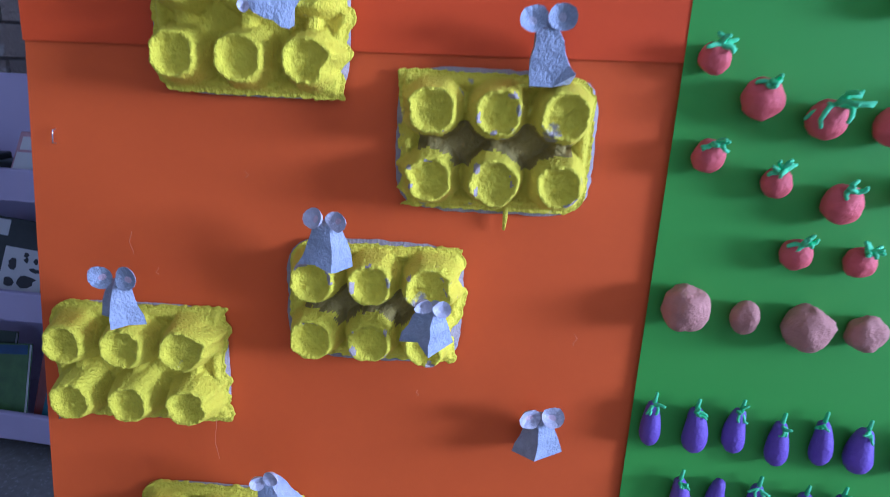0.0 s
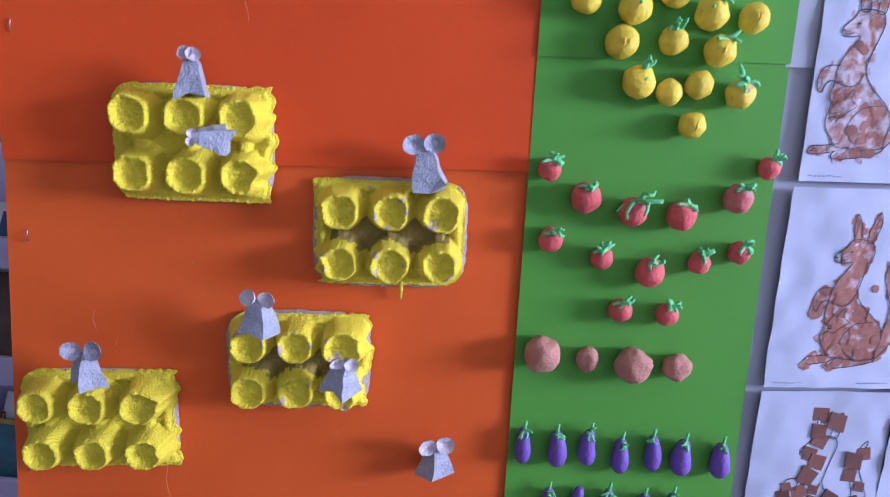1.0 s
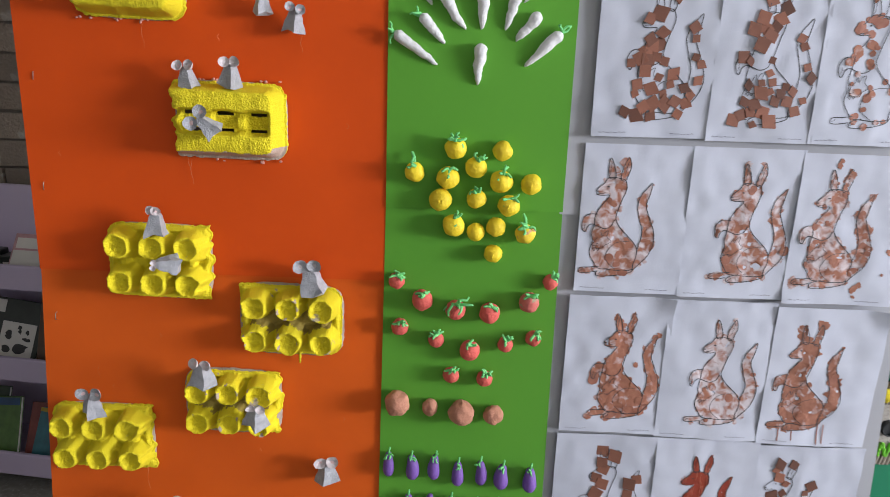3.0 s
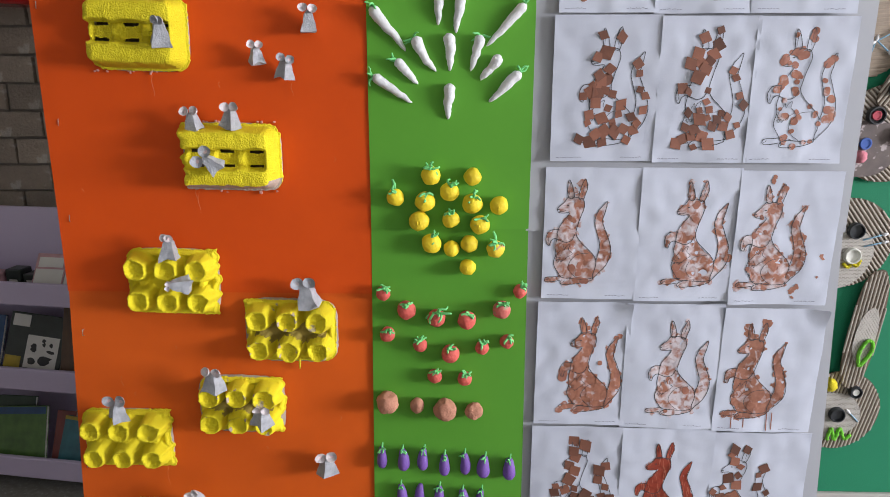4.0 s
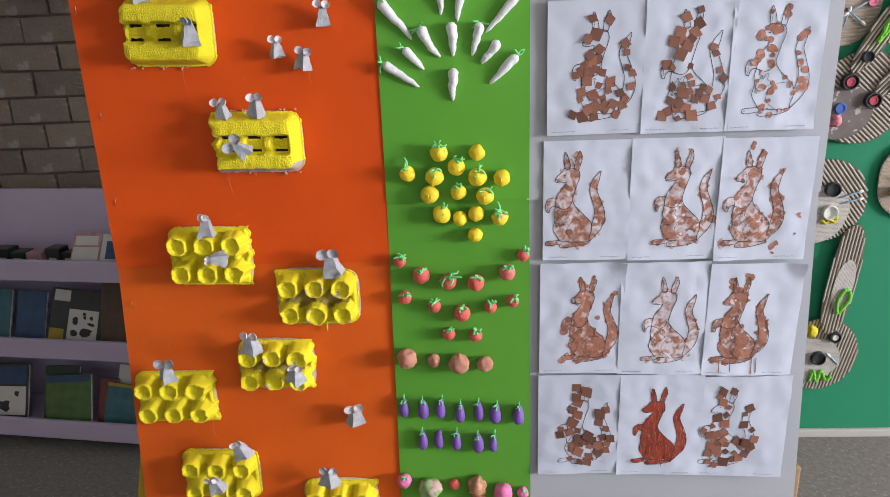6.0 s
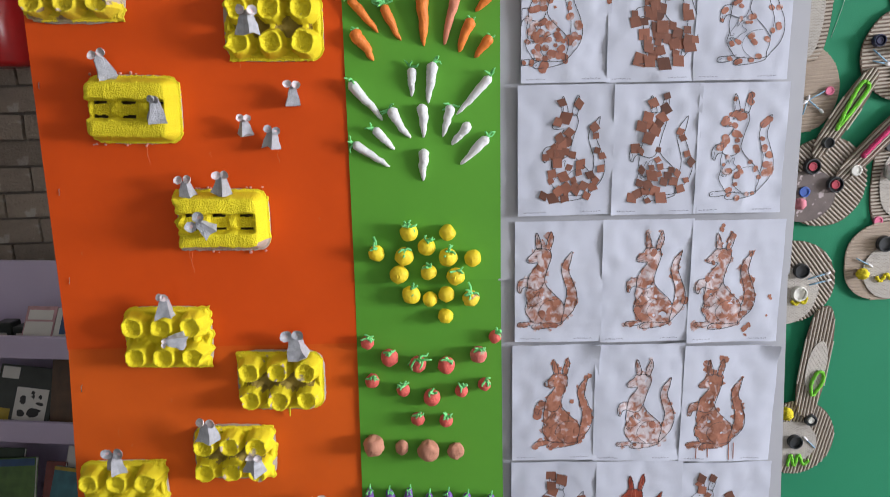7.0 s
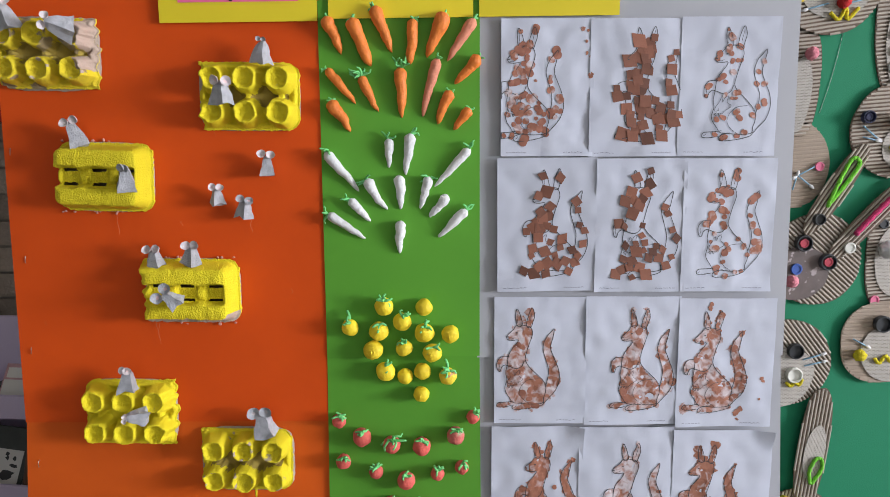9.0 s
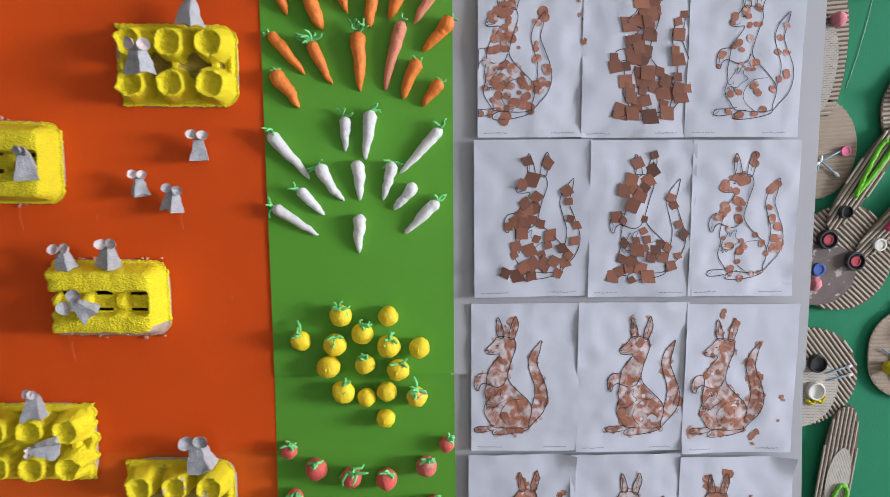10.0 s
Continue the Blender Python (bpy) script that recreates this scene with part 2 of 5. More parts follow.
def watercolour(name, cover):
    """Brown paint dabbed on white paper: soft blotches, cover says how much of the sheet they take."""
    m = material(name, (0.40, 0.17, 0.105), 0.75, (0.27, 0.10, 0.058), 120.0, 0.1, 500, amount=1.0)
    n, l = m.node_tree.nodes, m.node_tree.links
    b = n["Principled BSDF"]
    tc = n.new("ShaderNodeTexCoord")
    dab = n.new("ShaderNodeTexNoise")
    dab.inputs["Scale"].default_value, dab.inputs["Detail"].default_value, dab.inputs["Distortion"].default_value = 80.0, 2.5, 0.5
    l.new(tc.outputs["Object"], dab.inputs["Vector"])
    cut = n.new("ShaderNodeValToRGB")
    cut.color_ramp.elements[0].position, cut.color_ramp.elements[1].position = 0.58 - 0.4 * cover, 0.80 - 0.4 * cover
    l.new(dab.outputs["Fac"], cut.inputs["Fac"])
    mix = n.new("ShaderNodeMix")
    mix.data_type = 'RGBA'
    l.new(cut.outputs["Color"], mix.inputs["Factor"])
    mix.inputs[6].default_value = (0.60, 0.54, 0.56, 1)
    l.new(b.inputs["Base Color"].links[0].from_socket, mix.inputs[7])
    l.new(mix.outputs[2], b.inputs["Base Color"])
    return m


M["wash_dense"] = watercolour("dense_brown_wash", 0.85)
M["wash_patchy"] = watercolour("patchy_brown_wash", 0.52)
M["wash_light"] = watercolour("light_brown_wash", 0.34)
M["crayon_light"] = material("pale_crayon_gap", (0.46, 0.14, 0.08), 0.6, (0.36, 0.08, 0.04), 120, 0.2, 400, amount=1.0)


# ---- mesh helpers ----
def mesh_of(name, bm, mats, smooth=True):
    me = bpy.data.meshes.new(name)
    bmesh.ops.recalc_face_normals(bm, faces=bm.faces)
    bm.to_mesh(me)
    bm.free()
    for m in (mats if isinstance(mats, (list, tuple)) else [mats]):
        me.materials.append(m)
    if smooth:
        me.polygons.foreach_set("use_smooth", [True] * len(me.polygons))
    return me


def part(name, bm, mat, parent=None, label="", smooth=True, at=None):
    ob = new(name, mesh_of(name, bm, mat, smooth))
    if parent:
        ob.parent = parent
    if at is not None:
        ob.matrix_basis = at
    return tagged(ob, label)


def thing(name, at, label, category, group="", kind=""):
    ob = new(name)
    ob.empty_display_size = 0.02
    ob.matrix_basis = at
    return tagged(ob, label, category, group, kind)


def box(bm, lo, hi, bevel=0.0):
    vs = [bm.verts.new((x, y, z)) for x in (lo[0], hi[0]) for y in (lo[1], hi[1]) for z in (lo[2], hi[2])]
    fs = [bm.faces.new([vs[i] for i in f]) for f in ((0, 1, 3, 2), (4, 6, 7, 5), (0, 4, 5, 1), (2, 3, 7, 6), (0, 2, 6, 4), (1, 5, 7, 3))]
    if bevel:
        edges = list({e for f in fs for e in f.edges})
        bmesh.ops.bevel(bm, geom=edges, offset=bevel, segments=2, affect='EDGES', profile=0.5)
    return bm


def boxed(lo, hi, bevel=0.0):
    return box(bmesh.new(), lo, hi, bevel)


def roughen(bm, seed, a=0.0009, fa=110, b=0.0005, fb=330):
    """Uneven, hand-pressed surface."""
    bm.normal_update()
    off = Vector((seed * 1.3, seed * 0.7, seed * 2.1))
    for v, n in [(v, v.normal.copy()) for v in bm.verts]:
        v.co += n * (a * noise.noise(v.co * fa + off) + b * noise.noise(v.co * fb + off))
    return bm


def tube(bm, pts, radii, seg=8, caps=True, squash=1.0):
    """A tube of round sections along pts; the ends close in a point."""
    pts = [Vector(p) for p in pts]
    if not isinstance(radii, (list, tuple)):
        radii = [radii] * len(pts)
    rings = []
    side = None
    for i, p in enumerate(pts):
        t = (pts[min(i + 1, len(pts) - 1)] - pts[max(i - 1, 0)]).normalized()
        ref = side if side is not None else (Vector((0, 1, 0)) if abs(t.y) < 0.9 else Vector((1, 0, 0)))
        u = (ref - t * ref.dot(t)).normalized()
        side = u
        v = t.cross(u)
        rings.append([bm.verts.new(p + radii[i] * (u * squash * math.cos(a) + v * math.sin(a))) for a in (2 * math.pi * k / seg for k in range(seg))])
    for a, b in zip(rings, rings[1:]):
        for k in range(seg):
            bm.faces.new((a[k], a[(k + 1) % seg], b[(k + 1) % seg], b[k]))
    if caps:
        for ring, p, o, r in ((rings[0], pts[0], pts[1], radii[0]), (rings[-1], pts[-1], pts[-2], radii[-1])):
            tip = bm.verts.new(p + (p - o).normalized() * r * 0.5)
            for k in range(seg):
                bm.faces.new((ring[k], ring[(k + 1) % seg], tip))
    return bm


def ball(bm, c, rx, ry, rz, lumps=0.0, freq=60.0, seed=0, u=18, v=12):
    made = bmesh.ops.create_uvsphere(bm, u_segments=u, v_segments=v, radius=1.0)["verts"]
    for w in made:
        d = 1 + lumps * noise.noise(w.co * freq + Vector((seed * 3.1, seed * 1.7, seed)))
        w.co = Vector((c[0] + w.co.x * rx * d, c[1] + w.co.y * ry * d, c[2] + w.co.z * rz * d))
    return bm


def disc(bm, c, r, depth, seg=20, dish=0.0, rim=0.0):
    """A flat round piece facing -y with its back at c.y."""
    x, y, z = c
    prof = [(r, 0), (r, -depth * 0.8), (r * 0.93, -depth)] + ([(r * (1 - rim), -depth), (r * (1 - rim) * 0.96, -depth + dish)] if rim else [])
    rings = [[bm.verts.new((x + pr * math.cos(a), y + py, z + pr * math.sin(a))) for a in (2 * math.pi * k / seg for k in range(seg))] for pr, py in prof]
    for a, b in zip(rings, rings[1:]):
        for k in range(seg):
            bm.faces.new((a[k], a[(k + 1) % seg], b[(k + 1) % seg], b[k]))
    bm.faces.new(rings[-1])
    return bm


def sheet(bm, x0, x1, z0, z1, y, wave=0.0, freq=3.0, nx=12, nz=16, thick=0.0006, seed=0.0, flare0=0.0, flare1=0.0, curl=None):
    """A thin, slightly wavy sheet facing -y. flare: how far its lower edge runs out at each side. curl(u, v): lift off the wall."""
    front, back = [], []
    for j in range(nz + 1):
        v = j / nz
        a, b = x0 - flare0 * (1 - v), x1 + flare1 * (1 - v)
        for i in range(nx + 1):
            u = i / nx
            x, z = a + (b - a) * u, z0 + (z1 - z0) * v
            lift = wave * (0.5 + 0.5 * noise.noise(Vector((x * freq + seed, seed * 1.3, z * freq)))) + (curl(u, v) if curl else 0)
            front.append(bm.verts.new((x, y - thick - lift, z)))
            back.append(bm.verts.new((x, y - lift, z)))
    w = nx + 1
    for j in range(nz):
        for i in range(nx):
            k = j * w + i
            bm.faces.new((front[k], front[k + 1], front[k + w + 1], front[k + w]))
            bm.faces.new((back[k], back[k + w], back[k + w + 1], back[k + 1]))
    rim = [i for i in range(w)] + [j * w + nx for j in range(1, nz + 1)] + [nz * w + i for i in range(nx - 1, -1, -1)] + [j * w for j in range(nz - 1, 0, -1)]
    for a, b in zip(rim, rim[1:] + rim[:1]):
        f = bm.faces.new((front[a], back[a], back[b], front[b]))
        f.smooth = False
        for e in f.edges:
            e.smooth = False
    return bm


# ---- room ----
RX0, RX1, RY0, RY1, RH = -3.0, 5.2, -4.4, 1.2, 2.9
tagged(part("floor", boxed((RX0, RY0, -0.1), (RX1, RY1, 0.0)), M["floor"], smooth=False), "grey speckled terrazzo floor with dark chips", "floor", kind="structure")
tagged(part("ceiling", boxed((RX0, RY0, RH), (RX1, RY1, RH + 0.1)), M["ceiling"], smooth=False), "plain white painted ceiling", "ceiling", kind="structure")
wall_north = tagged(part("wall_north", boxed((RX0, RY1 + 0.012, 0), (RX1, RY1 + 0.2, RH)), M["mortar"], smooth=False), "brown brick wall with recessed grey mortar joints", "wall", kind="structure")
tagged(part("wall_west", boxed((RX0 - 0.15, RY0, 0), (RX0, RY1, RH)), M["plaster"], smooth=False), "cream plastered wall", "wall", kind="structure")


def wall_with_opening(name, axis, a0, a1, b0, b1, o0, o1, oz0, oz1):
    """A wall along axis from a0 to a1, b0 to b1 thick, with one opening."""
    bm = bmesh.new()
    for s0, s1, z0, z1 in ((a0, o0, 0, RH), (o1, a1, 0, RH), (o0, o1, 0, oz0), (o0, o1, oz1, RH)):
        if axis == "x":
            box(bm, (s0, b0, z0), (s1, b1, z1))
        else:
            box(bm, (b0, s0, z0), (b1, s1, z1))
    tagged(part(name, bm, M["plaster"], smooth=False), "cream plastered wall with an opening for light", "wall", kind="structure")


wall_with_opening("wall_east", "y", RY0, RY1, RX1, RX1 + 0.15, -2.55, -1.05, 1.125, 2.075)
# The south wall's opening is added to hold the fill light.
wall_with_opening("wall_south", "x", RX0, RX1, RY0 - 0.15, RY0, -1.35, 0.15, 1.05, 2.35)

# ---- display board ----
board = thing("display_board", pose(0, 0, 0), "tall display board covered with orange, green and grey card", "display board")
part("backing_panel", boxed((-0.352, 0.004, 0.30), (0.855, 0.016, 1.632), 0.002), M["white_trim"], board, smooth=False)
leg_bm = boxed((0.0, 0.03, 0.0), (0.07, 0.065, 0.66), 0.004)
for w in leg_bm.verts:
    w.co.x += -0.408 - 0.24 * (0.63 - w.co.z)
part("leg", leg_bm, M["yellow_wood"], board, "yellow painted wooden leg", smooth=False)
part("leg", boxed((0.845, 0.018, 0.0), (0.915, 0.05, 0.52), 0.004), M["wood"], board, "bare wooden leg", smooth=False)
part("crossbar", boxed((-0.30, 0.03, 0.30), (0.845, 0.05, 0.36), 0.003), M["wood"], board, smooth=False)
part("orange_sheet", sheet(bmesh.new(), -0.371, 0.131, 0.30, 0.985, 0.0, 0.003, 3.0, 18, 24, seed=1, flare0=0.055, flare1=0.004), M["orange_low"], board)
part("orange_sheet", sheet(bmesh.new(), -0.357, 0.140, 0.978, 1.655, -0.0030, 0.003, 3.0, 18, 24, seed=4, flare0=0.014, flare1=-0.008), M["orange"], board)
part("green_sheet", sheet(bmesh.new(), 0.132, 0.378, 0.30, 1.092, -0.0045, 0.002, 4.0, 10, 22, seed=7, flare0=0.015, flare1=0.003), M["green"], board)
part("green_sheet", sheet(bmesh.new(), 0.136, 0.380, 1.087, 1.640, -0.0056, 0.002, 4.0, 10, 18, seed=9, flare0=0.004, flare1=-0.002), M["green"], board)
part("grey_sheet", sheet(bmesh.new(), 0.376, 0.862, 0.30, 1.090, 0.0, 0.003, 3.0, 14, 20, seed=11, flare1=0.044), M["grey"], board)
part("grey_sheet", sheet(bmesh.new(), 0.374, 0.860, 1.084, 1.638, -0.0030, 0.003, 3.0, 14, 16, seed=13, flare1=0.004), M["grey"], board)
for x, z in ((-0.357, 0.905), (-0.362, 0.70), (-0.345, 1.25), (-0.35, 1.1), (-0.385, 0.655), (-0.352, 1.42)):
    part("staple", tube(bmesh.new(), [(x, 0.0, z - 0.006), (x, -0.0065, z - 0.005), (x + 0.001, -0.0065, z + 0.005), (x + 0.001, 0.0, z + 0.006)], 0.0006, 5), M["steel"], board, "steel staple")
rnd = random.Random(5)
# Short entries are pale scratches in the card, longer ones glue threads.
for x, z, n in ((-0.137, 1.145, 0.035), (-0.14, 1.15, 0.02), (-0.24, 0.66, 0.04), (-0.30, 0.83, 0.02), (0.02, 1.31, 0.02), (-0.19, 1.32, 0.03), (-0.03, 1.46, 0.02), (-0.28, 0.80, 0.006), (-0.06, 0.70, 0.005), (0.08, 1.20, 0.008), (-0.32, 1.15, 0.006), (-0.2, 0.885, 0.006), (-0.09, 1.31, 0.008), (0.07, 0.76, 0.01)):
    part("glue_thread", tube(bmesh.new(), [(x + 0.0015 * math.sin(k * 1.3 + z * 40), -0.0085, z - n * k / 5) for k in range(6)], 0.0002, 4), M["glue"], board)

SURF = -0.0065
SURF_LOW = -0.0035


# ---- egg cartons ----
def rounded(u, v, w, h, r):
    """Signed distance to a rounded rectangle w x h round the origin, negative inside."""
    dx, dy = abs(u) - w / 2 + r, abs(v) - h / 2 + r
    return math.hypot(max(dx, 0), max(dy, 0)) + min(max(dx, dy), 0) - r


def smooth_step(a, b, x):
    t = min(max((x - a) / (b - a), 0), 1)
    return t * t * (3 - 2 * t)


def cups_height(u, v, w, h, cut, seed):
    """Height of the upturned cup tray above the card: six tapered cups with raised ragged rims and dished tops."""
    best = 0.0022
    pu, pv = w / 3 * 0.98, h / 2 * 0.97
    for i in (-1, 0, 1):
        for j in (-0.5, 0.5):
            k = noise.noise(Vector((i * 3.3 + seed, j * 5.1, seed * 2.0)))
            du, dv = u - i * pu, v - j * pv
            ang = math.atan2(dv, du)
            ca, sa = math.cos(ang), math.sin(ang)
            oct = max(abs(du), abs(dv), (abs(du) + abs(dv)) * 0.7071) * 1.04
            d = (0.55 * math.hypot(du, dv) + 0.45 * oct) * (1 + 0.03 * math.cos(4 * ang + k * 3) + 0.045 * noise.noise(Vector((ca * 1.3, sa * 1.3, seed + i * 2 + j))))
            top = 0.0168 + 0.0012 * k + 0.0004 * noise.noise(Vector((ca * 6, sa * 6, seed + i + j * 3)))
            hgt = 0.0345 + 0.0026 * k + 0.0016 * noise.noise(Vector((ca * 3, sa * 3, seed + i * 5 + j)))
            wall = min(max((d - top) / (0.0250 - top), 0), 1)
            c = hgt * (1 - 0.96 * wall ** 1.05)
            if d < top:
                c = hgt - 0.0076 * smooth_step(top - 0.0004, top * 0.60, d) + 0.0010 * noise.noise(Vector((u * 210, v * 210, seed + 3)))
            else:
                c -= 0.0012 * smooth_step(top + 0.0022, top, d) * (0.5 + noise.noise(Vector((ca * 7, sa * 7, seed))))
            best = max(best, c)
    # low webs that join neighbouring cups
    for i in (-0.5, 0.5):
        best = max(best, 0.009 * smooth_step(0.009, 0.003, abs(abs(v) - pv / 2)) * smooth_step(0.014, 0.004, abs(u - i * pu)))
    for i in (-1, 0, 1):
        best = max(best, 0.012 * smooth_step(0.008, 0.003, abs(u - i * pu)) * smooth_step(0.014, 0.005, abs(v)))
    return best


def lid_height(u, v, w, h, cut, seed):
    """Height of the lid: a rounded box with a deep trough along its middle, saddles across it and two rows of slots at its sides."""
    s = rounded(u, v, w, h, 0.003 if cut and u * cut > 0 else 0.022)
    c = 0.041 * smooth_step(-0.001, 0.013, -s) - 0.005 * smooth_step(0.024, 0.004, -s)
    near = min(abs(u - q) for q in (-0.044, 0.0, 0.044))
    half = 0.0155 - 0.0025 * smooth_step(0.010, 0.020, near)
    end = smooth_step(w / 2 - 0.012, w / 2 - 0.021, u) * (1.0 if cut else smooth_step(-w / 2 + 0.002, -w / 2 + 0.012, u))
    trough = 0.018 * smooth_step(half + 0.0025, half - 0.0020, abs(v))
    c -= end * trough
    c += end * 0.0075 * smooth_step(0.013, 0.019, near) * smooth_step(0.014, 0.004, abs(v))
    return c


def in_slot(u, v):
    return 0.0085 < abs(v) < 0.0130 and min(abs(u - q) for q in (-0.044, 0.0, 0.044)) < 0.0105 + 0.0015 * noise.noise(Vector((u * 300, v * 200, 0.0)))


def egg_carton(x, z, w, h, kind, mat, seed, cut=0, tilt=0.0, surf=SURF, label="", skirt=0.004, bare_below=False, valley=0.0, bare_end=0.0):
    """cut: -1 or 1, the side whose end is torn off square; 0: both ends rounded."""
    t = thing("egg_carton", pose(x - 0.005, surf, z - (0.0065 if kind == "cups" else 0.0015), 0, tilt, 0), label, "egg carton", "egg cartons on the board")
    nu, nv = 116, 82
    w, h = w + 0.005, h + 0.004
    f = cups_height if kind == "cups" else lid_height
    bm = bmesh.new()
    grid = {}
    for j in range(nv + 1):
        for i in range(nu + 1):
            u, v = (i / nu - 0.5) * w, (j / nv - 0.5) * h
            rag = 0.0
            if cut and u * cut > w * 0.30:
                rag = 0.011 * noise.noise(Vector((v * 75, seed, 0.0))) + 0.0016 * noise.noise(Vector((v * 300, seed, 3.0)))
            rr = 0.020
            s = rounded(u, v, w, h, 0.003 if cut and u * cut > 0 else rr)
            if s > 0.0004:
                # pull corner vertices onto the rounded outline
                cu, cv = math.copysign(w / 2 - rr, u), math.copysign(h / 2 - rr, v)
                d = math.hypot(u - cu, v - cv)
                if d > rr and not (cut and u * cut > 0):
                    u, v = cu + (u - cu) * rr / d, cv + (v - cv) * rr / d
                s = 0
            y = f(u, v, w, h, cut, seed)
            edge = smooth_step(-0.0008, 0.0065, -s) if kind == "cups" else 1.0
            if cut and u * cut > w * 0.46:
                edge = max(edge, 0.65) if abs(v) < h / 2 - 0.004 else edge
            if kind == "cups":
                band = smooth_step(0.001, 0.006, -s) * smooth_step(0.016, 0.008, -s)
                y = max(y, 0.008 * band)
            y = skirt + (y - skirt) * edge if kind == "cups" else max(y, 0.004)
            y += 0.0010 * noise.noise(Vector((u * 90, v * 90, seed))) + 0.0006 * noise.noise(Vector((u * 340, v * 340, seed)))
            wob = 0.0009 * noise.noise(Vector((u * 70, v * 70, seed + 9)))
            rim = 0.0018 * noise.noise(Vector((u * 230, v * 230, seed + 5))) if s > -0.003 else 0
            grid[i, j] = bm.verts.new((u + wob + rim + rag * smooth_step(0.30, 0.5, abs(u) / w), -y, v + wob + rim))
    for j in range(nv):
        for i in range(nu):
            mid = (grid[i, j].co + grid[i + 1, j + 1].co) / 2
            if kind == "lid" and in_slot(mid.x, mid.z):
                continue
            f4 = bm.faces.new((grid[i, j], grid[i + 1, j], grid[i + 1, j + 1], grid[i, j + 1]))
            if bare_below and j < nv * 0.5 and max(-q.co.y for q in f4.verts) < 0.038 and j < 16:
                f4.material_index = 1
            if bare_end and mid.x > w / 2 - bare_end + 0.008 * noise.noise(Vector((mid.x * 60, mid.z * 60, seed))) and mid.z > -h * 0.25:
                f4.material_index = 1
            if kind == "cups" and mat is not M["yellow_pulp"] and -mid.y > 0.030 and noise.noise(Vector((mid.x * 120, mid.z * 120, seed + 2))) > 0.42:
                f4.material_index = 1
            # low middle faces: thin paint, with the valley's shade put into the colour
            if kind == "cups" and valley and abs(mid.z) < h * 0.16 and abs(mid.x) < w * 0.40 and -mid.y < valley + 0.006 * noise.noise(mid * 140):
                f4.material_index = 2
    loop = [grid[i, 0] for i in range(nu)] + [grid[nu, j] for j in range(nv)] + [grid[i, nv] for i in range(nu, 0, -1)] + [grid[0, j] for j in range(nv, 0, -1)]
    low = [bm.verts.new((p.co.x, 0.0, p.co.z)) for p in loop]
    for k in range(len(loop)):
        q = (k + 1) % len(loop)
        bm.faces.new((loop[k], loop[q], low[q], low[k]))
    part("tray" if kind == "cups" else "lid", bm, [mat, M["bare_pulp"], M["shaded_thin_pulp"]], t)
    if kind == "lid":
        # Added dark sheet: shade behind the open slots put into its colour.
        part("inner_sheet", boxed((-w / 2 + 0.014, -0.006, -h / 2 + 0.014), (w / 2 - 0.014, -0.003, h / 2 - 0.014)), M["gap_shade"], t, "dark sheet added inside the lid as shade behind its slots", smooth=False)
        rg = random.Random(int(seed * 10))
        for k in range(14):
            a, b = rg.uniform(-w / 2, w / 2), rg.choice((-1, 1)) * (h / 2 + rg.uniform(0.0, 0.004))
            part("torn_fluff", roughen(ball(bmesh.new(), (a, -0.0015, b), 0.0022, 0.0015, 0.0018 * rg.uniform(0.6, 1.5), 0.4, 2.0, k, 8, 6), k), M["glue_bead"], t)
    # bare pulp flange that shows as a thin grey line round the tray
    bm = bmesh.new()
    ring_in, ring_out = [], []
    n, lip = 72, 0.0008 if mat is M["yellow_pulp"] else 0.0030
    for k in range(n):
        a = 2 * math.pi * k / n
        c, s0 = math.cos(a), math.sin(a)
        p = 5.0
        q = (abs(c) ** p + abs(s0) ** p) ** (-1 / p)
        g = 0.6 * lip * noise.noise(Vector((c * 9, s0 * 9, seed)))
        ring_out.append((q * c * (w / 2 + lip) + g, q * s0 * (h / 2 + lip) + g))
    for yy in (0.0, -0.0014):
        ring_in.append([bm.verts.new((a, yy, b)) for a, b in ring_out])
    for k in range(n):
        bm.faces.new((ring_in[0][k], ring_in[0][(k + 1) % n], ring_in[1][(k + 1) % n], ring_in[1][k]))
    bm.faces.new(ring_in[1])
    part("flange", bm, M["bare_pulp"], t, "unpainted grey pulp rim")
    return t


Y, W = M["yellow_pulp"], M["yellow_pulp_worn"]
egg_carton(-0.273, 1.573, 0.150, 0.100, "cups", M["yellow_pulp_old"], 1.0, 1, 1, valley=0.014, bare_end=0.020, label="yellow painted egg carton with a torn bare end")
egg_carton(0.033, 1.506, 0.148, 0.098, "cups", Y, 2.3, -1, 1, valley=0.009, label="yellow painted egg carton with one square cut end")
egg_carton(-0.197, 1.381, 0.142, 0.102, "lid", Y, 3.1, 0, 2, label="yellow painted egg carton lid with a slotted trough")
egg_carton(-0.073, 1.200, 0.146, 0.098, "lid", Y, 4.7, -1, 1, bare_below=True, label="yellow painted egg carton lid with a bare lower side")
egg_carton(-0.186, 1.004, 0.143, 0.105, "cups", Y, 5.2, 1, 1, label="yellow painted egg carton with ragged torn end")
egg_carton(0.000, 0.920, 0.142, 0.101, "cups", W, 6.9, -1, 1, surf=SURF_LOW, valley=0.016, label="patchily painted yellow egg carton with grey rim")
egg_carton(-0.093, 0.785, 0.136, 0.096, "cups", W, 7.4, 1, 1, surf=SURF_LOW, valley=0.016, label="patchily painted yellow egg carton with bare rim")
egg_carton(-0.298, 0.718, 0.149, 0.104, "cups", Y, 8.8, 1, 0, surf=SURF_LOW, label="thickly painted yellow egg carton with torn end")
egg_carton(-0.234, 0.540, 0.150, 0.108, "cups", Y, 9.5, 0, 1, surf=SURF_LOW, label="yellow painted egg carton with rounded ends")
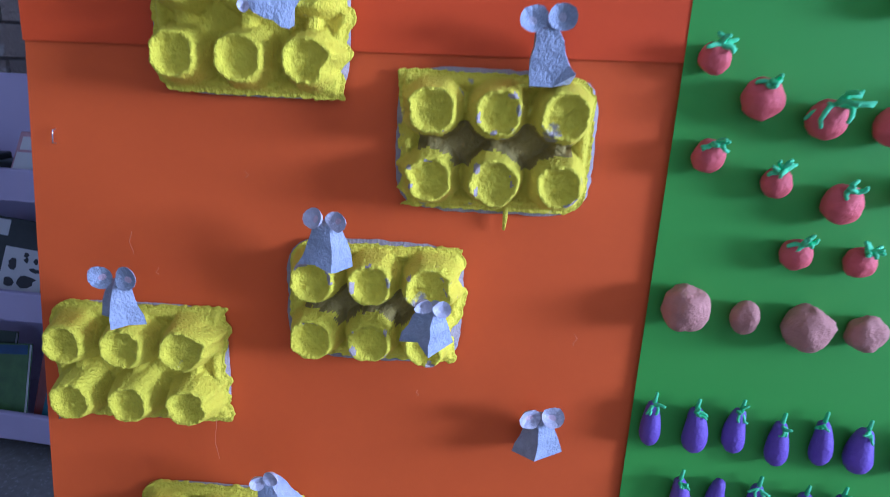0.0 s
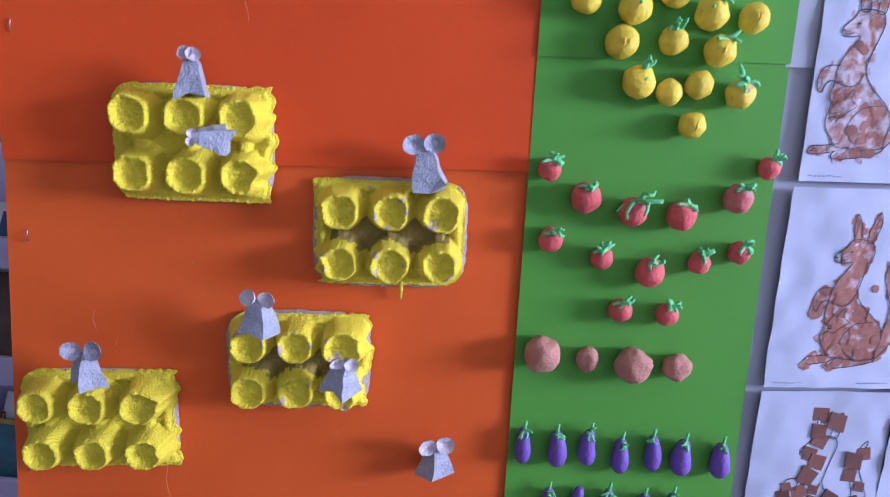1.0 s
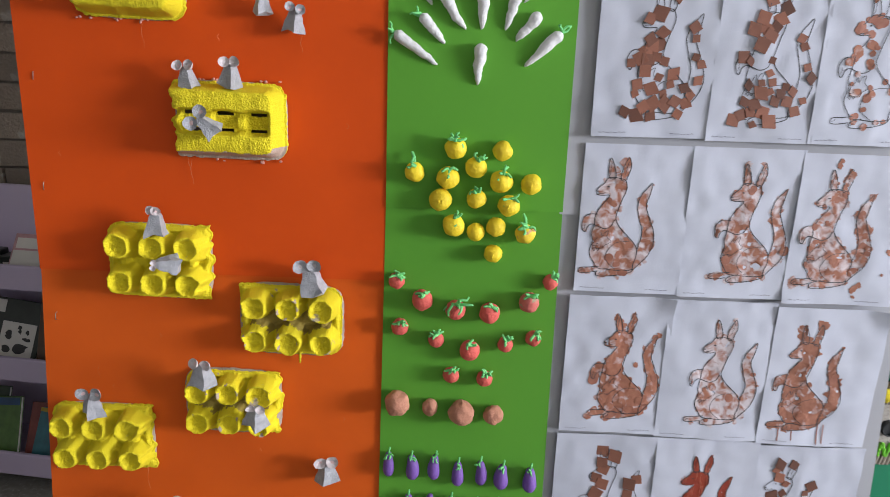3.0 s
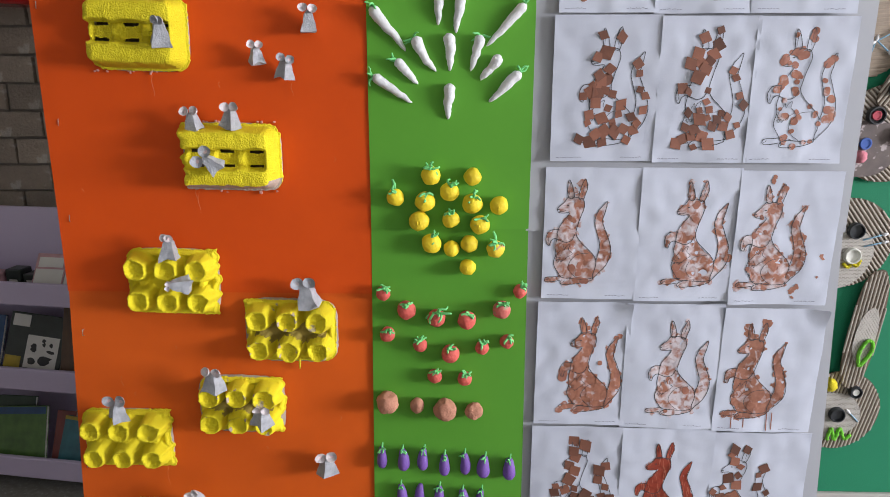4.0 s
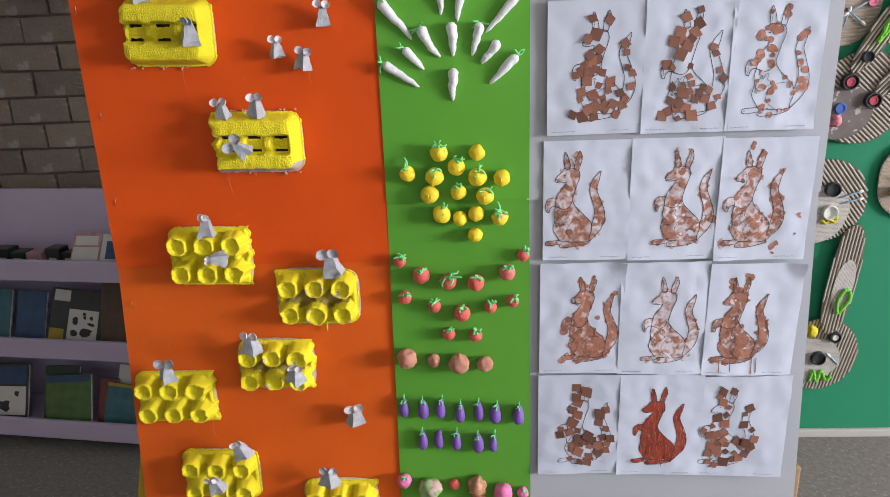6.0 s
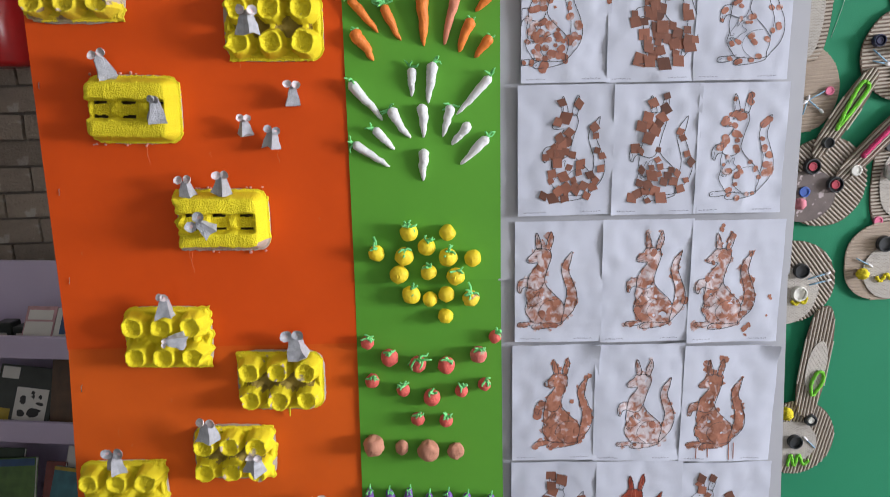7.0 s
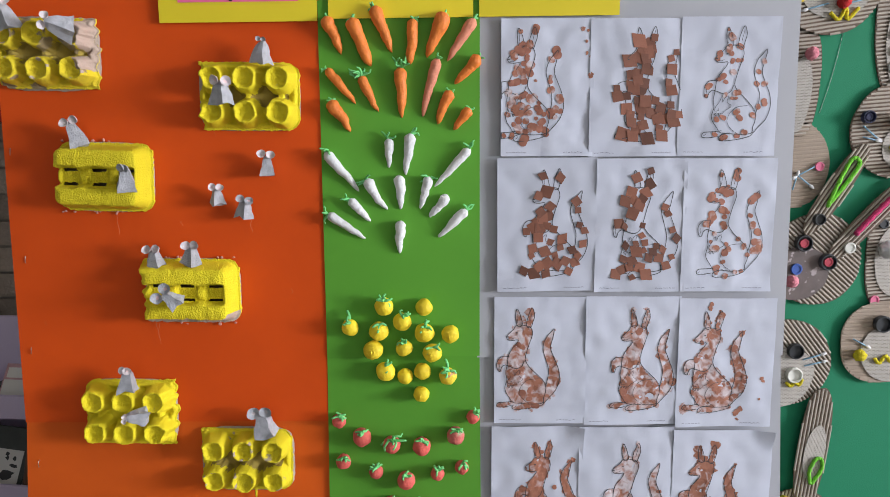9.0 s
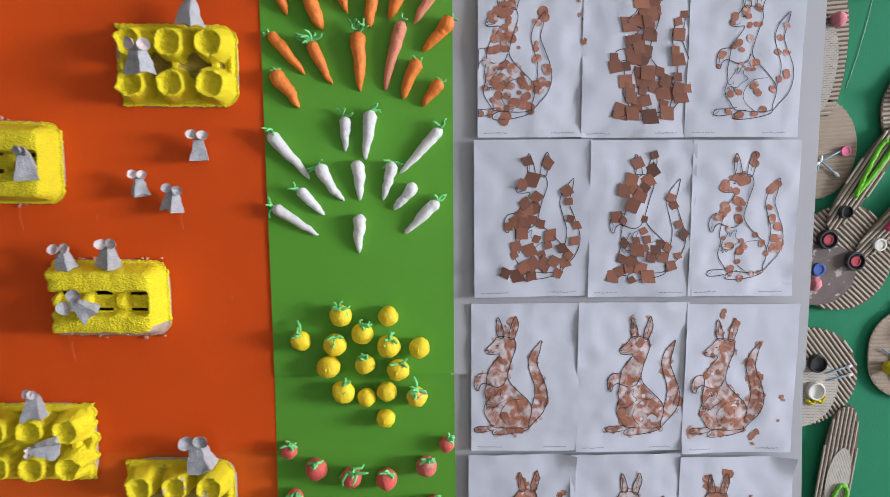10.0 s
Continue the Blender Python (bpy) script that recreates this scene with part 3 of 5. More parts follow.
egg_carton(0.004, 0.467, 0.142, 0.110, "cups", W, 10.6, 1, 1, surf=SURF_LOW, label="yellow painted egg carton with torn grey edge")
drip = tagged(part("paint_drip", tube(bmesh.new(), [(0.006, -0.008, 0.868), (0.006, -0.009, 0.855), (0.0055, -0.008, 0.846)], [0.0022, 0.0020, 0.0012], 7), Y), "hardened drip of yellow paint below a carton", "paint drip")


# ---- mice ----
def mouse(x, z, y, tilt=0.0, turn=0.0, nod=0.0, size=1.0, ears=1.0, seed=0, pink=True, label="grey painted egg-carton mouse with round pale ears", spread=1.0):
    """A toy mouse cut from one peak of an egg carton: a creased four-sided cone with two round paper ears. One plain mesh."""
    rr = random.Random(seed)
    bm = bmesh.new()
    n, rows = 8, 5
    hgt, base = 0.0330 * size, 0.0162 * size
    rings = []
    shift = rr.uniform(0, 1.5)
    flute = [rr.uniform(0.18, 0.40) for k in range(n)]
    hem = [rr.uniform(-0.0055, 0.0030) * size for k in range(n)]
    for j in range(rows + 1):
        v = j / rows
        r = base * ((1 - v) ** 0.9 * 0.60 + 0.40) * (1.0 if j < rows else 0.62)
        ring = []
        sx, sy = rr.uniform(-0.0009, 0.0009) * size, rr.uniform(-0.0006, 0.0006) * size
        for k in range(n):
            a = 2 * math.pi * k / n + shift
            q = r * (1 + (0.18 if k % 2 == 0 else -flute[k]) * (1 - 0.5 * v)) * rr.uniform(0.95, 1.05)
            zz = -hgt * 0.5 + hgt * v + hem[k] * (1 - v) ** 3 + (0.0016 * size * math.cos(a) if j == rows else 0)
            ring.append(bm.verts.new((q * math.cos(a) + sx, q * 0.85 * math.sin(a) + sy, zz)))
        rings.append(ring)
    for a, b in zip(rings, rings[1:]):
        for k in range(n):
            bm.faces.new((a[k], a[(k + 1) % n], b[(k + 1) % n], b[k]))
    bm.faces.new(rings[-1])
    bm.faces.new(list(reversed(rings[0])))
    er = 0.0080 * size * ears
    for side in (-1, 1):
        m = Matrix.Translation((side * er * 0.95 * spread, -0.005 * size, hgt * 0.5 + er * 0.05 + side * 0.0015 * rr.uniform(-1, 1))) @ Euler((radians(rr.uniform(-25, 5)), radians(side * 18), radians(side * rr.uniform(-30, 25)))).to_matrix().to_4x4()
        rim, mid = [], []
        cap = bm.verts.new(m @ Vector((0, 0.0005, 0)))
        back = bm.verts.new(m @ Vector((0, 0.0020, 0)))
        for k in range(14):
            a = 2 * math.pi * k / 14
            q = er * (1 + 0.10 * noise.noise(Vector((math.cos(a) * 1.6, math.sin(a) * 1.6, seed + side))) + 0.06 * noise.noise(Vector((math.cos(a) * 4, math.sin(a) * 4, seed + side * 3))))
            q *= 1 - 0.22 * max(0, -math.sin(a))
            mid.append(bm.verts.new(m @ Vector((q * 0.80 * math.cos(a), 0.0002, q * 0.80 * math.sin(a)))))
            rim.append(bm.verts.new(m @ Vector((q * math.cos(a), -0.0034 - 0.0010 * math.cos(2 * a + seed), q * math.sin(a)))))
        for k in range(14):
            q = (k + 1) % 14
            bm.faces.new((cap, mid[k], mid[q])).material_index = 1
            bm.faces.new((mid[k], rim[k], rim[q], mid[q])).material_index = 2
            bm.faces.new((back, rim[q], rim[k])).material_index = 2
    ob = new("toy_mouse", mesh_of("toy_mouse", bm, [M["mouse_grey"], M["ear_pink"] if pink else M["ear_grey"], M["ear_grey"] if seed % 3 else M["mouse_grey"]], False))
    ob.matrix_basis = Matrix.Translation((x, y, z)) @ Euler((radians(nod), radians(tilt), radians(turn))).to_matrix().to_4x4()
    return tagged(ob, label, "toy mouse", "egg-carton mice")


lean = "grey painted egg-carton mouse leaning on a yellow carton"
top = "grey painted egg-carton mouse standing on a yellow carton"
mouse(-0.314, 1.617, -0.046, -14, 10, 12, 1.05, 1.1, 1, label=top, spread=0.9)
mouse(-0.230, 1.598, -0.056, -72, 20, 15, 1.1, 0.75, 2, False, label=lean)
mouse(0.055, 1.562, -0.030, 4, 0, 0, 0.95, 0.55, 3, False, label=top)
mouse(0.003, 1.503, -0.062, 8, 0, 16, 1.0, 1.0, 4, label=lean)
mouse(-0.235, 1.446, -0.029, -16, 20, 6, 1.1, 0.85, 5, False, label=top)
mouse(-0.150, 1.378, -0.053, 8, 0, 16, 1.05, 0.8, 6, False, label=lean, spread=0.4)
mouse(-0.125, 1.256, -0.033, -5, 0, 6, 0.78, 1.2, 7, label=top)
mouse(-0.068, 1.260, -0.033, 6, 0, 6, 0.86, 1.1, 8, False, label=top)
mouse(-0.094, 1.196, -0.057, -46, 0, 18, 0.86, 1.45, 9, label=lean)
mouse(-0.181, 1.060, -0.036, 2, 0, 4, 1.0, 0.85, 10, label=top, spread=0.45)
mouse(-0.163, 1.006, -0.054, -80, 0, 28, 0.92, 0.6, 11, False, label="grey painted egg-carton mouse lying on its side")
mouse(0.029, 0.984, -0.026, -8, 0, 6, 1.2, 1.1, 12, False, label=top)
mouse(-0.128, 0.841, -0.044, 6, 0, 10, 1.1, 1.0, 13, label=top)
mouse(-0.048, 0.785, -0.058, 8, 0, 16, 1.1, 0.8, 14, False, label=lean)
mouse(-0.293, 0.786, -0.044, 4, 0, 8, 1.05, 1.25, 15, label=top)
mouse(-0.178, 0.616, -0.044, -14, 0, 8, 1.1, 0.8, 16, False, label=top)
mouse(-0.232, 0.547, -0.058, -8, 0, 14, 1.05, 0.85, 17, label=lean)
mouse(-0.012, 0.551, -0.042, 4, 0, 8, 1.2, 0.9, 18, label=top)
loose = "grey egg-carton mouse glued to orange card"
mouse(0.053, 1.396, -0.021, 2, 0, 4, 0.85, 1.05, 19, False, label=loose)
mouse(-0.026, 1.349, -0.021, -2, 0, 4, 0.75, 1.05, 20, label=loose)
mouse(0.015, 1.330, -0.021, 8, 0, 4, 0.82, 1.05, 21, label=loose)
mouse(0.045, 0.672, -0.019, 0, 0, 4, 1.12, 1.1, 22, label=loose)


# ---- clay vegetables ----
def curl(bm, start, n, spread, length, seed, r=0.0012, up=(0, 0, 1)):
    rr = random.Random(seed)
    upv = Vector(up)
    for k in range(n):
        p = Vector(start)
        d = (upv + Vector((rr.uniform(-spread, spread), rr.uniform(-0.5, 0.05), rr.uniform(-spread, spread) * 0.6))).normalized()
        pts = []
        for i in range(5):
            pts.append(p.copy())
            d = (d + Vector((rr.uniform(-0.9, 0.9), rr.uniform(-0.4, 0.3), rr.uniform(-0.9, 0.6)))).normalized()
            p = p + d * length / 4
            p.y = min(p.y, -0.0012)
        tube(bm, pts, [r, r, r * 0.9, r * 0.8, r * 0.6], 6)
    return bm


def root(name, x0, z0, x1, z1, r, mat, seed, label, category, group, leaf=3, blunt=0.35, leaf_len=0.011):
    """A clay root lying on the card: thick end at (x0, z0), tip at (x1, z1)."""
    t = thing(name, pose(x0, SURF, z0), label, category, group)
    r *= 0.92
    d = Vector((x1 - x0, 0, z1 - z0))
    side = Vector((d.z, 0, -d.x)).normalized()
    pts, radii = [], []
    for k in range(27):
        v = k / 26
        w = 0.0024 * noise.noise(Vector((v * 2.5, seed * 1.37, 0))) + 0.0012 * noise.noise(Vector((v * 7, seed * 2.37, 0)))
        tip = math.sqrt(max(0.05, 1 - ((v - 0.80) / 0.20) ** 2)) if v > 0.80 else 1.0
        rad = r * min(1, 0.42 + v / 0.13) * (1 - (1 - blunt) * max(v - 0.12, 0) ** 1.35) * tip * (1 + 0.10 * noise.noise(Vector((v * 3.5, seed * 1.7, 5))) + 0.04 * noise.noise(Vector((v * 16, seed, 2))))
        pts.append(d * v + side * w + Vector((0, -rad * 0.9, 0)))
        radii.append(rad)
    part("body", roughen(tube(bmesh.new(), pts, radii, 18), seed, 0.0007, 55, 0.0006, 210), mat, t)
    if leaf:
        part("leaf", curl(bmesh.new(), (0, -r * 0.9, 0), leaf + 1, 0.8, leaf_len * 1.1, seed, 0.0019, tuple(-d.normalized())), M["clay_green"], t, "twisted green clay leaf")
    return t


CARROTS = [(0.152, 1.612, 0.17, 1.561), (0.189, 1.609, 0.214, 1.543), (0.222, 1.626, 0.247, 1.563), (0.281, 1.608, 0.275, 1.545), (0.327, 1.614, 0.299, 1.555), (0.37, 1.608, 0.331, 1.548), (0.148, 1.538, 0.19, 1.488), (0.199, 1.526, 0.224, 1.474), (0.26, 1.537, 0.259, 1.466), (0.316, 1.551, 0.291, 1.467), (0.378, 1.551, 0.342, 1.515), (0.334, 1.502, 0.314, 1.456), (0.154, 1.489, 0.181, 1.446), (0.363, 1.475, 0.34, 1.446)]
for k, (x0, z0, x1, z1) in enumerate(CARROTS):
    pale = k in (5, 9)
    root("clay_carrot", x0, z0, x1, z1, (0.0105, 0.0115, 0.011, 0.0095, 0.0125, 0.0095, 0.0085, 0.0085, 0.0105, 0.009, 0.010, 0.0095, 0.011, 0.0085)[k], M["clay_salmon" if pale else "clay_orange"], k + 1, ("pale salmon" if pale else "orange") + " clay carrot with a small green top", "clay carrot", "clay carrots on green card", 9 if k == 7 else (6 if k == 8 else 2), 0.55 if k in (1, 3) else 0.24, 0.020 if k in (7, 8) else 0.009)
RADISHES = [(0.239, 1.432, 0.24, 1.389), (0.273, 1.439, 0.264, 1.378), (0.144, 1.414, 0.19, 1.354), (0.363, 1.417, 0.309, 1.359), (0.204, 1.37, 0.234, 1.324), (0.256, 1.375, 0.256, 1.325), (0.301, 1.373, 0.286, 1.325), (0.327, 1.345, 0.3, 1.312), (0.178, 1.34, 0.207, 1.306), (0.143, 1.318, 0.199, 1.28), (0.358, 1.322, 0.314, 1.281), (0.255, 1.305, 0.253, 1.255)]
for k, (x0, z0, x1, z1) in enumerate(RADISHES):
    root("clay_radish", x0, z0, x1, z1, (0.0078, 0.0092, 0.0092, 0.008, 0.009, 0.009, 0.0082, 0.0085, 0.0082, 0.008, 0.009, 0.009)[k], M["clay_white"], k + 40, "white clay radish with a thin green stem", "clay radish", "clay radishes on green card", 0 if k in (5, 7, 11) else 2, 0.26, 0.015)


def fruit(name, x, z, rx, rz, mat, seed, label, category, group, leaf=3, leaf_len=0.012, stalk=0.0, surf=SURF, lumps=0.10, crease=0.0):
    t = thing(name, pose(x, surf, z), label, category, group)
    ry = min(rx, rz) * 0.9
    part("body", roughen(ball(bmesh.new(), (0, -ry * 0.9, 0), rx, ry, rz, lumps, 1.6, seed, 24, 16), seed, 0.0007 + crease, 120, 0.0004 + crease * 0.4, 330), mat, t)
    if leaf:
        part("leaf", curl(bmesh.new(), (0.1 * rx, -ry * 1.45, rz * 0.72), leaf + 2, 1.5, leaf_len, seed, 0.0023, (0, -0.1, 0.9)), M["clay_green"], t, "curled green clay leaf")
    if stalk:
        part("stalk", tube(bmesh.new(), [(0, -ry, rz * 0.8), (-0.001, -ry * 0.9, rz + stalk * 0.5), (-0.004, -ry * 0.8, rz + stalk)], [0.0022, 0.0026, 0.0018], 7), M["clay_green"], t, "green clay stalk")
    return t


LEMONS = [(0.227, 1.172), (0.29, 1.17), (0.172, 1.138), (0.218, 1.132), (0.255, 1.147), (0.29, 1.129), (0.331, 1.126), (0.208, 1.101), (0.257, 1.104), (0.302, 1.096), (0.227, 1.066), (0.258, 1.057), (0.286, 1.065), (0.327, 1.057), (0.284, 1.027)]
for k, (x, z) in enumerate(LEMONS):
    r = (0.0145, 0.0135, 0.0135, 0.0155, 0.0145, 0.0155, 0.0140, 0.0155, 0.0135, 0.0150, 0.0155, 0.0125, 0.0135, 0.0140, 0.0130)[k]
    fruit("clay_lemon", x, z, r, r, M["clay_marbled" if k == 13 else "clay_yellow"], k + 70, "round yellow clay lemon" + (" with curled green leaves" if k in (0, 2, 4, 5, 8, 9, 13) else ""), "clay lemon", "clay lemons on green card", (5, 0, 1, 1, 4, 5, 0, 0, 4, 3, 2, 0, 0, 4, 0)[k], 0.014, 0.014 if k in (2, 13) else 0.0)
for k in (3, 6, 7, 9, 14):
    x, z = LEMONS[k]
    lemon = [o for o in bpy.data.objects if o.name.startswith("clay_lemon")][k]
    for q in range(1 if k != 7 else 2):
        dx = 0.0045 * q - 0.0015
        part("pinched_ridge", tube(bmesh.new(), [(dx + 0.0004 * math.sin(j * 0.9 + k) + 0.0005 * (j - 3), -0.0268 + 0.00045 * (j - 3) ** 2 + abs(dx) * 0.15, 0.0016 * (j - 3)) for j in range(7)], [0.0004, 0.0008, 0.0010, 0.0010, 0.0009, 0.0007, 0.0003], 6), M["clay_yellow"], lemon)
TOMATOES = [(0.149, 0.982, 0.0115), (0.186, 0.955, 0.015), (0.234, 0.942, 0.0145), (0.283, 0.939, 0.015), (0.338, 0.957, 0.0145), (0.367, 0.987, 0.0108), (0.154, 0.912, 0.0125), (0.207, 0.894, 0.0115), (0.257, 0.88, 0.0148), (0.308, 0.89, 0.0112), (0.348, 0.901, 0.0115), (0.231, 0.839, 0.012), (0.28, 0.835, 0.012)]
for k, (x, z, r) in enumerate(TOMATOES):
    fruit("clay_tomato", x, z, r, r * 1.02, M["clay_mottled" if k == 4 else "clay_red"], k + 100, "mottled pinkish clay tomato with traces of green" if k == 4 else "red clay tomato with green clay leaves", "clay tomato", "clay tomatoes on green card", (5, 4, 6, 2, 4, 4, 5, 5, 3, 5, 3, 5, 6)[k], 0.012 if k != 2 else 0.024, surf=SURF_LOW - 0.002)
POTATOES = [(0.152, 0.792, 0.0185, 0.0185), (0.201, 0.785, 0.0115, 0.0135), (0.248, 0.78, 0.0185, 0.0195), (0.296, 0.777, 0.0145, 0.0145)]
for k, (x, z, rx, rz) in enumerate(POTATOES):
    fruit("clay_potato", x, z, rx, rz, M["clay_brown"], k + 130, "lumpy pinkish-brown clay potato", "clay potato", "clay potatoes on green card", 0, surf=SURF_LOW - 0.002, lumps=0.16, crease=0.0011)
AUBERGINES = [(0.139, 0.685), (0.174, 0.682), (0.211, 0.683), (0.246, 0.673), (0.28, 0.676), (0.315, 0.672), (0.357, 0.668), (0.17, 0.613), (0.205, 0.614), (0.237, 0.611), (0.277, 0.606), (0.31, 0.605)]
for k, (x, z) in enumerate(AUBERGINES):
    w = (0.0088, 0.0105, 0.0095, 0.0095, 0.0092, 0.0115, 0.0110, 0.0095, 0.0088, 0.0090, 0.0108, 0.0080)[k]
    t = thing("clay_aubergine", pose(x, SURF_LOW - 0.002, z), "purple clay aubergine with a green cap", "clay aubergine", "clay aubergines on green card")
    bend = 0.003 * math.sin(k * 2.1)
    pts = [(bend * math.sin(v * 3), -w * 0.9, 0.019 - 0.040 * v) for v in (0, 0.1, 0.25, 0.4, 0.55, 0.7, 0.82, 0.92, 0.98)]
    part("body", tube(bmesh.new(), pts, [w * q for q in (0.45, 0.62, 0.75, 0.88, 0.97, 1.0, 0.9, 0.68, 0.36)], 14), M["clay_purple"], t)
    if k != 8:
        part("leaf", curl(bmesh.new(), (0, -w * 1.2, 0.018), 4, 1.1, 0.010, k + 160, 0.0016, (0, -0.2, -0.1)), M["clay_green"], t, "green clay cap")
        part("stalk", tube(bmesh.new(), [(0, -w, 0.017), (0.001, -w, 0.023), (0.002, -w, 0.029)], [0.0022, 0.0018, 0.0014], 7), M["clay_green"], t)
BLOSSOMS = [(0.131, 0.521, 0.0140, "clay_pink", "pink clay onion with a green tip"), (0.181, 0.506, 0.0215, "clay_mix", "marbled green and white clay cabbage"), (0.230, 0.510, 0.0105, "clay_red", "dark pink clay beetroot"), (0.275, 0.510, 0.0185, "clay_blossom", "mottled brown clay cauliflower"), (0.325, 0.496, 0.0185, "clay_pink", "bright pink clay onion"), (0.365, 0.490, 0.0110, "clay_pink", "small pink clay mushroom"), (0.277, 0.478, 0.0125, "clay_salmon", "small salmon clay beetroot"), (0.367, 0.474, 0.0070, "clay_salmon", "small beige clay stem"), (0.192, 0.437, 0.0125, "clay_red", "dark red clay beetroot"), (0.249, 0.442, 0.0135, "clay_purple", "greyish purple clay aubergine stub")]
for k, (x, z, r, mat, label) in enumerate(BLOSSOMS):
    fruit("clay_vegetable", x, z, r, r * 1.05, M[mat], k + 180, label, "clay vegetable", "mixed clay vegetables on green card", 2 if k in (0, 5) else 0, 0.009, surf=SURF_LOW - 0.002, lumps=0.3 if k in (1, 3) else 0.14, crease=0.0012 if k in (1, 3) else 0.0003)

# ---- children's papers ----
def spline(pts, closed, n=6):
    """A smooth line through hand-set points (x, z)."""
    out = []
    k = len(pts)
    for i in range(k if closed else k - 1):
        p = [Vector(pts[(i + d) % k] if closed else pts[min(max(i + d, 0), k - 1)]) for d in (-1, 0, 1, 2)]
        for j in range(n):
            t = j / n
            out.append(0.5 * ((2 * p[1]) + (p[2] - p[0]) * t + (2 * p[0] - 5 * p[1] + 4 * p[2] - p[3]) * t * t + (3 * p[1] - p[0] - 3 * p[2] + p[3]) * t ** 3))
    if not closed:
        out.append(Vector(pts[-1]))
    return out


# the printed template in hundredths of the sheet's width, from its lower left corner
TORSO = spline([(46.7, 114.8), (42.9, 109.6), (38.8, 106.0), (35.5, 102.2), (36.9, 98.4), (42.1, 97.5), (48.6, 97.8), (45.4, 91.8), (40.2, 85.0), (37.2, 77.6), (36.3, 67.8), (35.0, 58.5), (36.1, 50.8), (33.9, 42.1), (35.0, 36.3), (38.8, 30.3), (43.2, 24.3), (51.1, 23.2), (64.8, 22.1), (77.0, 23.5), (78.1, 29.0), (80.1, 35.8), (80.6, 44.0), (77.0, 50.8), (70.2, 57.7), (62.0, 65.8), (57.1, 74.0), (57.9, 81.4), (60.7, 91.8), (63.7, 100.5), (64.8, 106.8), (62.6, 113.1), (57.9, 114.5), (53.0, 115.3)], True, 4)
TAIL = spline([(80.3, 42.6), (82.8, 53.6), (83.1, 64.5), (79.8, 76.2), (76.8, 88.5), (79.5, 98.9), (84.4, 105.7), (89.3, 110.7), (87.7, 99.5), (85.5, 88.5), (89.9, 76.2), (94.5, 63.9), (95.9, 51.6), (92.1, 39.3), (84.7, 30.3), (77.3, 23.5)], True, 5)
EAR_A = spline([(47.3, 114.8), (45.6, 126.0), (47.3, 133.9), (51.1, 126.0), (53.0, 115.3)], True)
EAR_B = spline([(58.2, 114.2), (59.3, 124.0), (64.2, 135.0), (66.9, 126.5), (65.0, 118.6), (62.6, 112.6)], True)
ARM = spline([(38.8, 78.7), (32.8, 78.7), (27.9, 77.0), (24.6, 71.0), (25.4, 62.8), (28.4, 60.7), (30.1, 65.8), (33.9, 68.6), (38.8, 67.2), (46.2, 64.8), (52.7, 67.2), (55.7, 73.8)], False)
FOOT_L = spline([(44.8, 26.0), (36.1, 24.9), (27.3, 24.3), (24.6, 21.6), (25.7, 19.1), (32.2, 18.6), (41.5, 20.2)], False)
FOOT_R = spline([(53.8, 23.8), (46.4, 22.1), (42.6, 19.4), (43.2, 16.1), (49.7, 15.3), (64.8, 17.2), (77.0, 21.0), (78.1, 24.9)], False)
THIGH = spline([(72.1, 52.5), (60.1, 50.8), (53.0, 44.3), (50.3, 36.1), (53.8, 29.0), (61.2, 23.0)], False)
JOEY = spline([(36.1, 42.6), (38.8, 44.8), (44.3, 43.7), (48.1, 47.5), (54.1, 51.9), (49.7, 56.3), (50.8, 62.6), (47.0, 60.4), (45.1, 56.3), (43.7, 60.9), (41.5, 56.3), (37.7, 50.8), (37.2, 46.7), (41.5, 47.5)], False, 4)
PAW = spline([(37.2, 43.7), (38.8, 41.0), (40.2, 44.8), (42.1, 41.5), (43.4, 44.5)], False, 3)


def inside(p, loop):
    hit = False
    for a, b in zip(loop, loop[1:] + loop[:1]):
        if (a.y > p[1]) != (b.y > p[1]) and p[0] < (b.x - a.x) * (p[1] - a.y) / (b.y - a.y) + a.x:
            hit = not hit
    return hit


def ribbon(bm, pts, width, lift, closed=False):
    """A flat pen line along pts (x, z)."""
    k = len(pts)
    left, right = [], []
    for i, p in enumerate(pts):
        a, b = (pts[i - 1] if closed or i else p), (pts[(i + 1) % k] if closed or i < k - 1 else p)
        d = b - a
        if d.length < 1e-9:
            d = Vector((1, 0))
        d.normalize()
        nrm = Vector((-d.y, d.x)) * width / 2
        left.append(bm.verts.new((p.x + nrm.x, lift(p), p.y + nrm.y)))
        right.append(bm.verts.new((p.x - nrm.x, lift(p), p.y - nrm.y)))
    for i in range(k if closed else k - 1):
        j = (i + 1) % k
        bm.faces.new((left[i], left[j], right[j], right[i]))


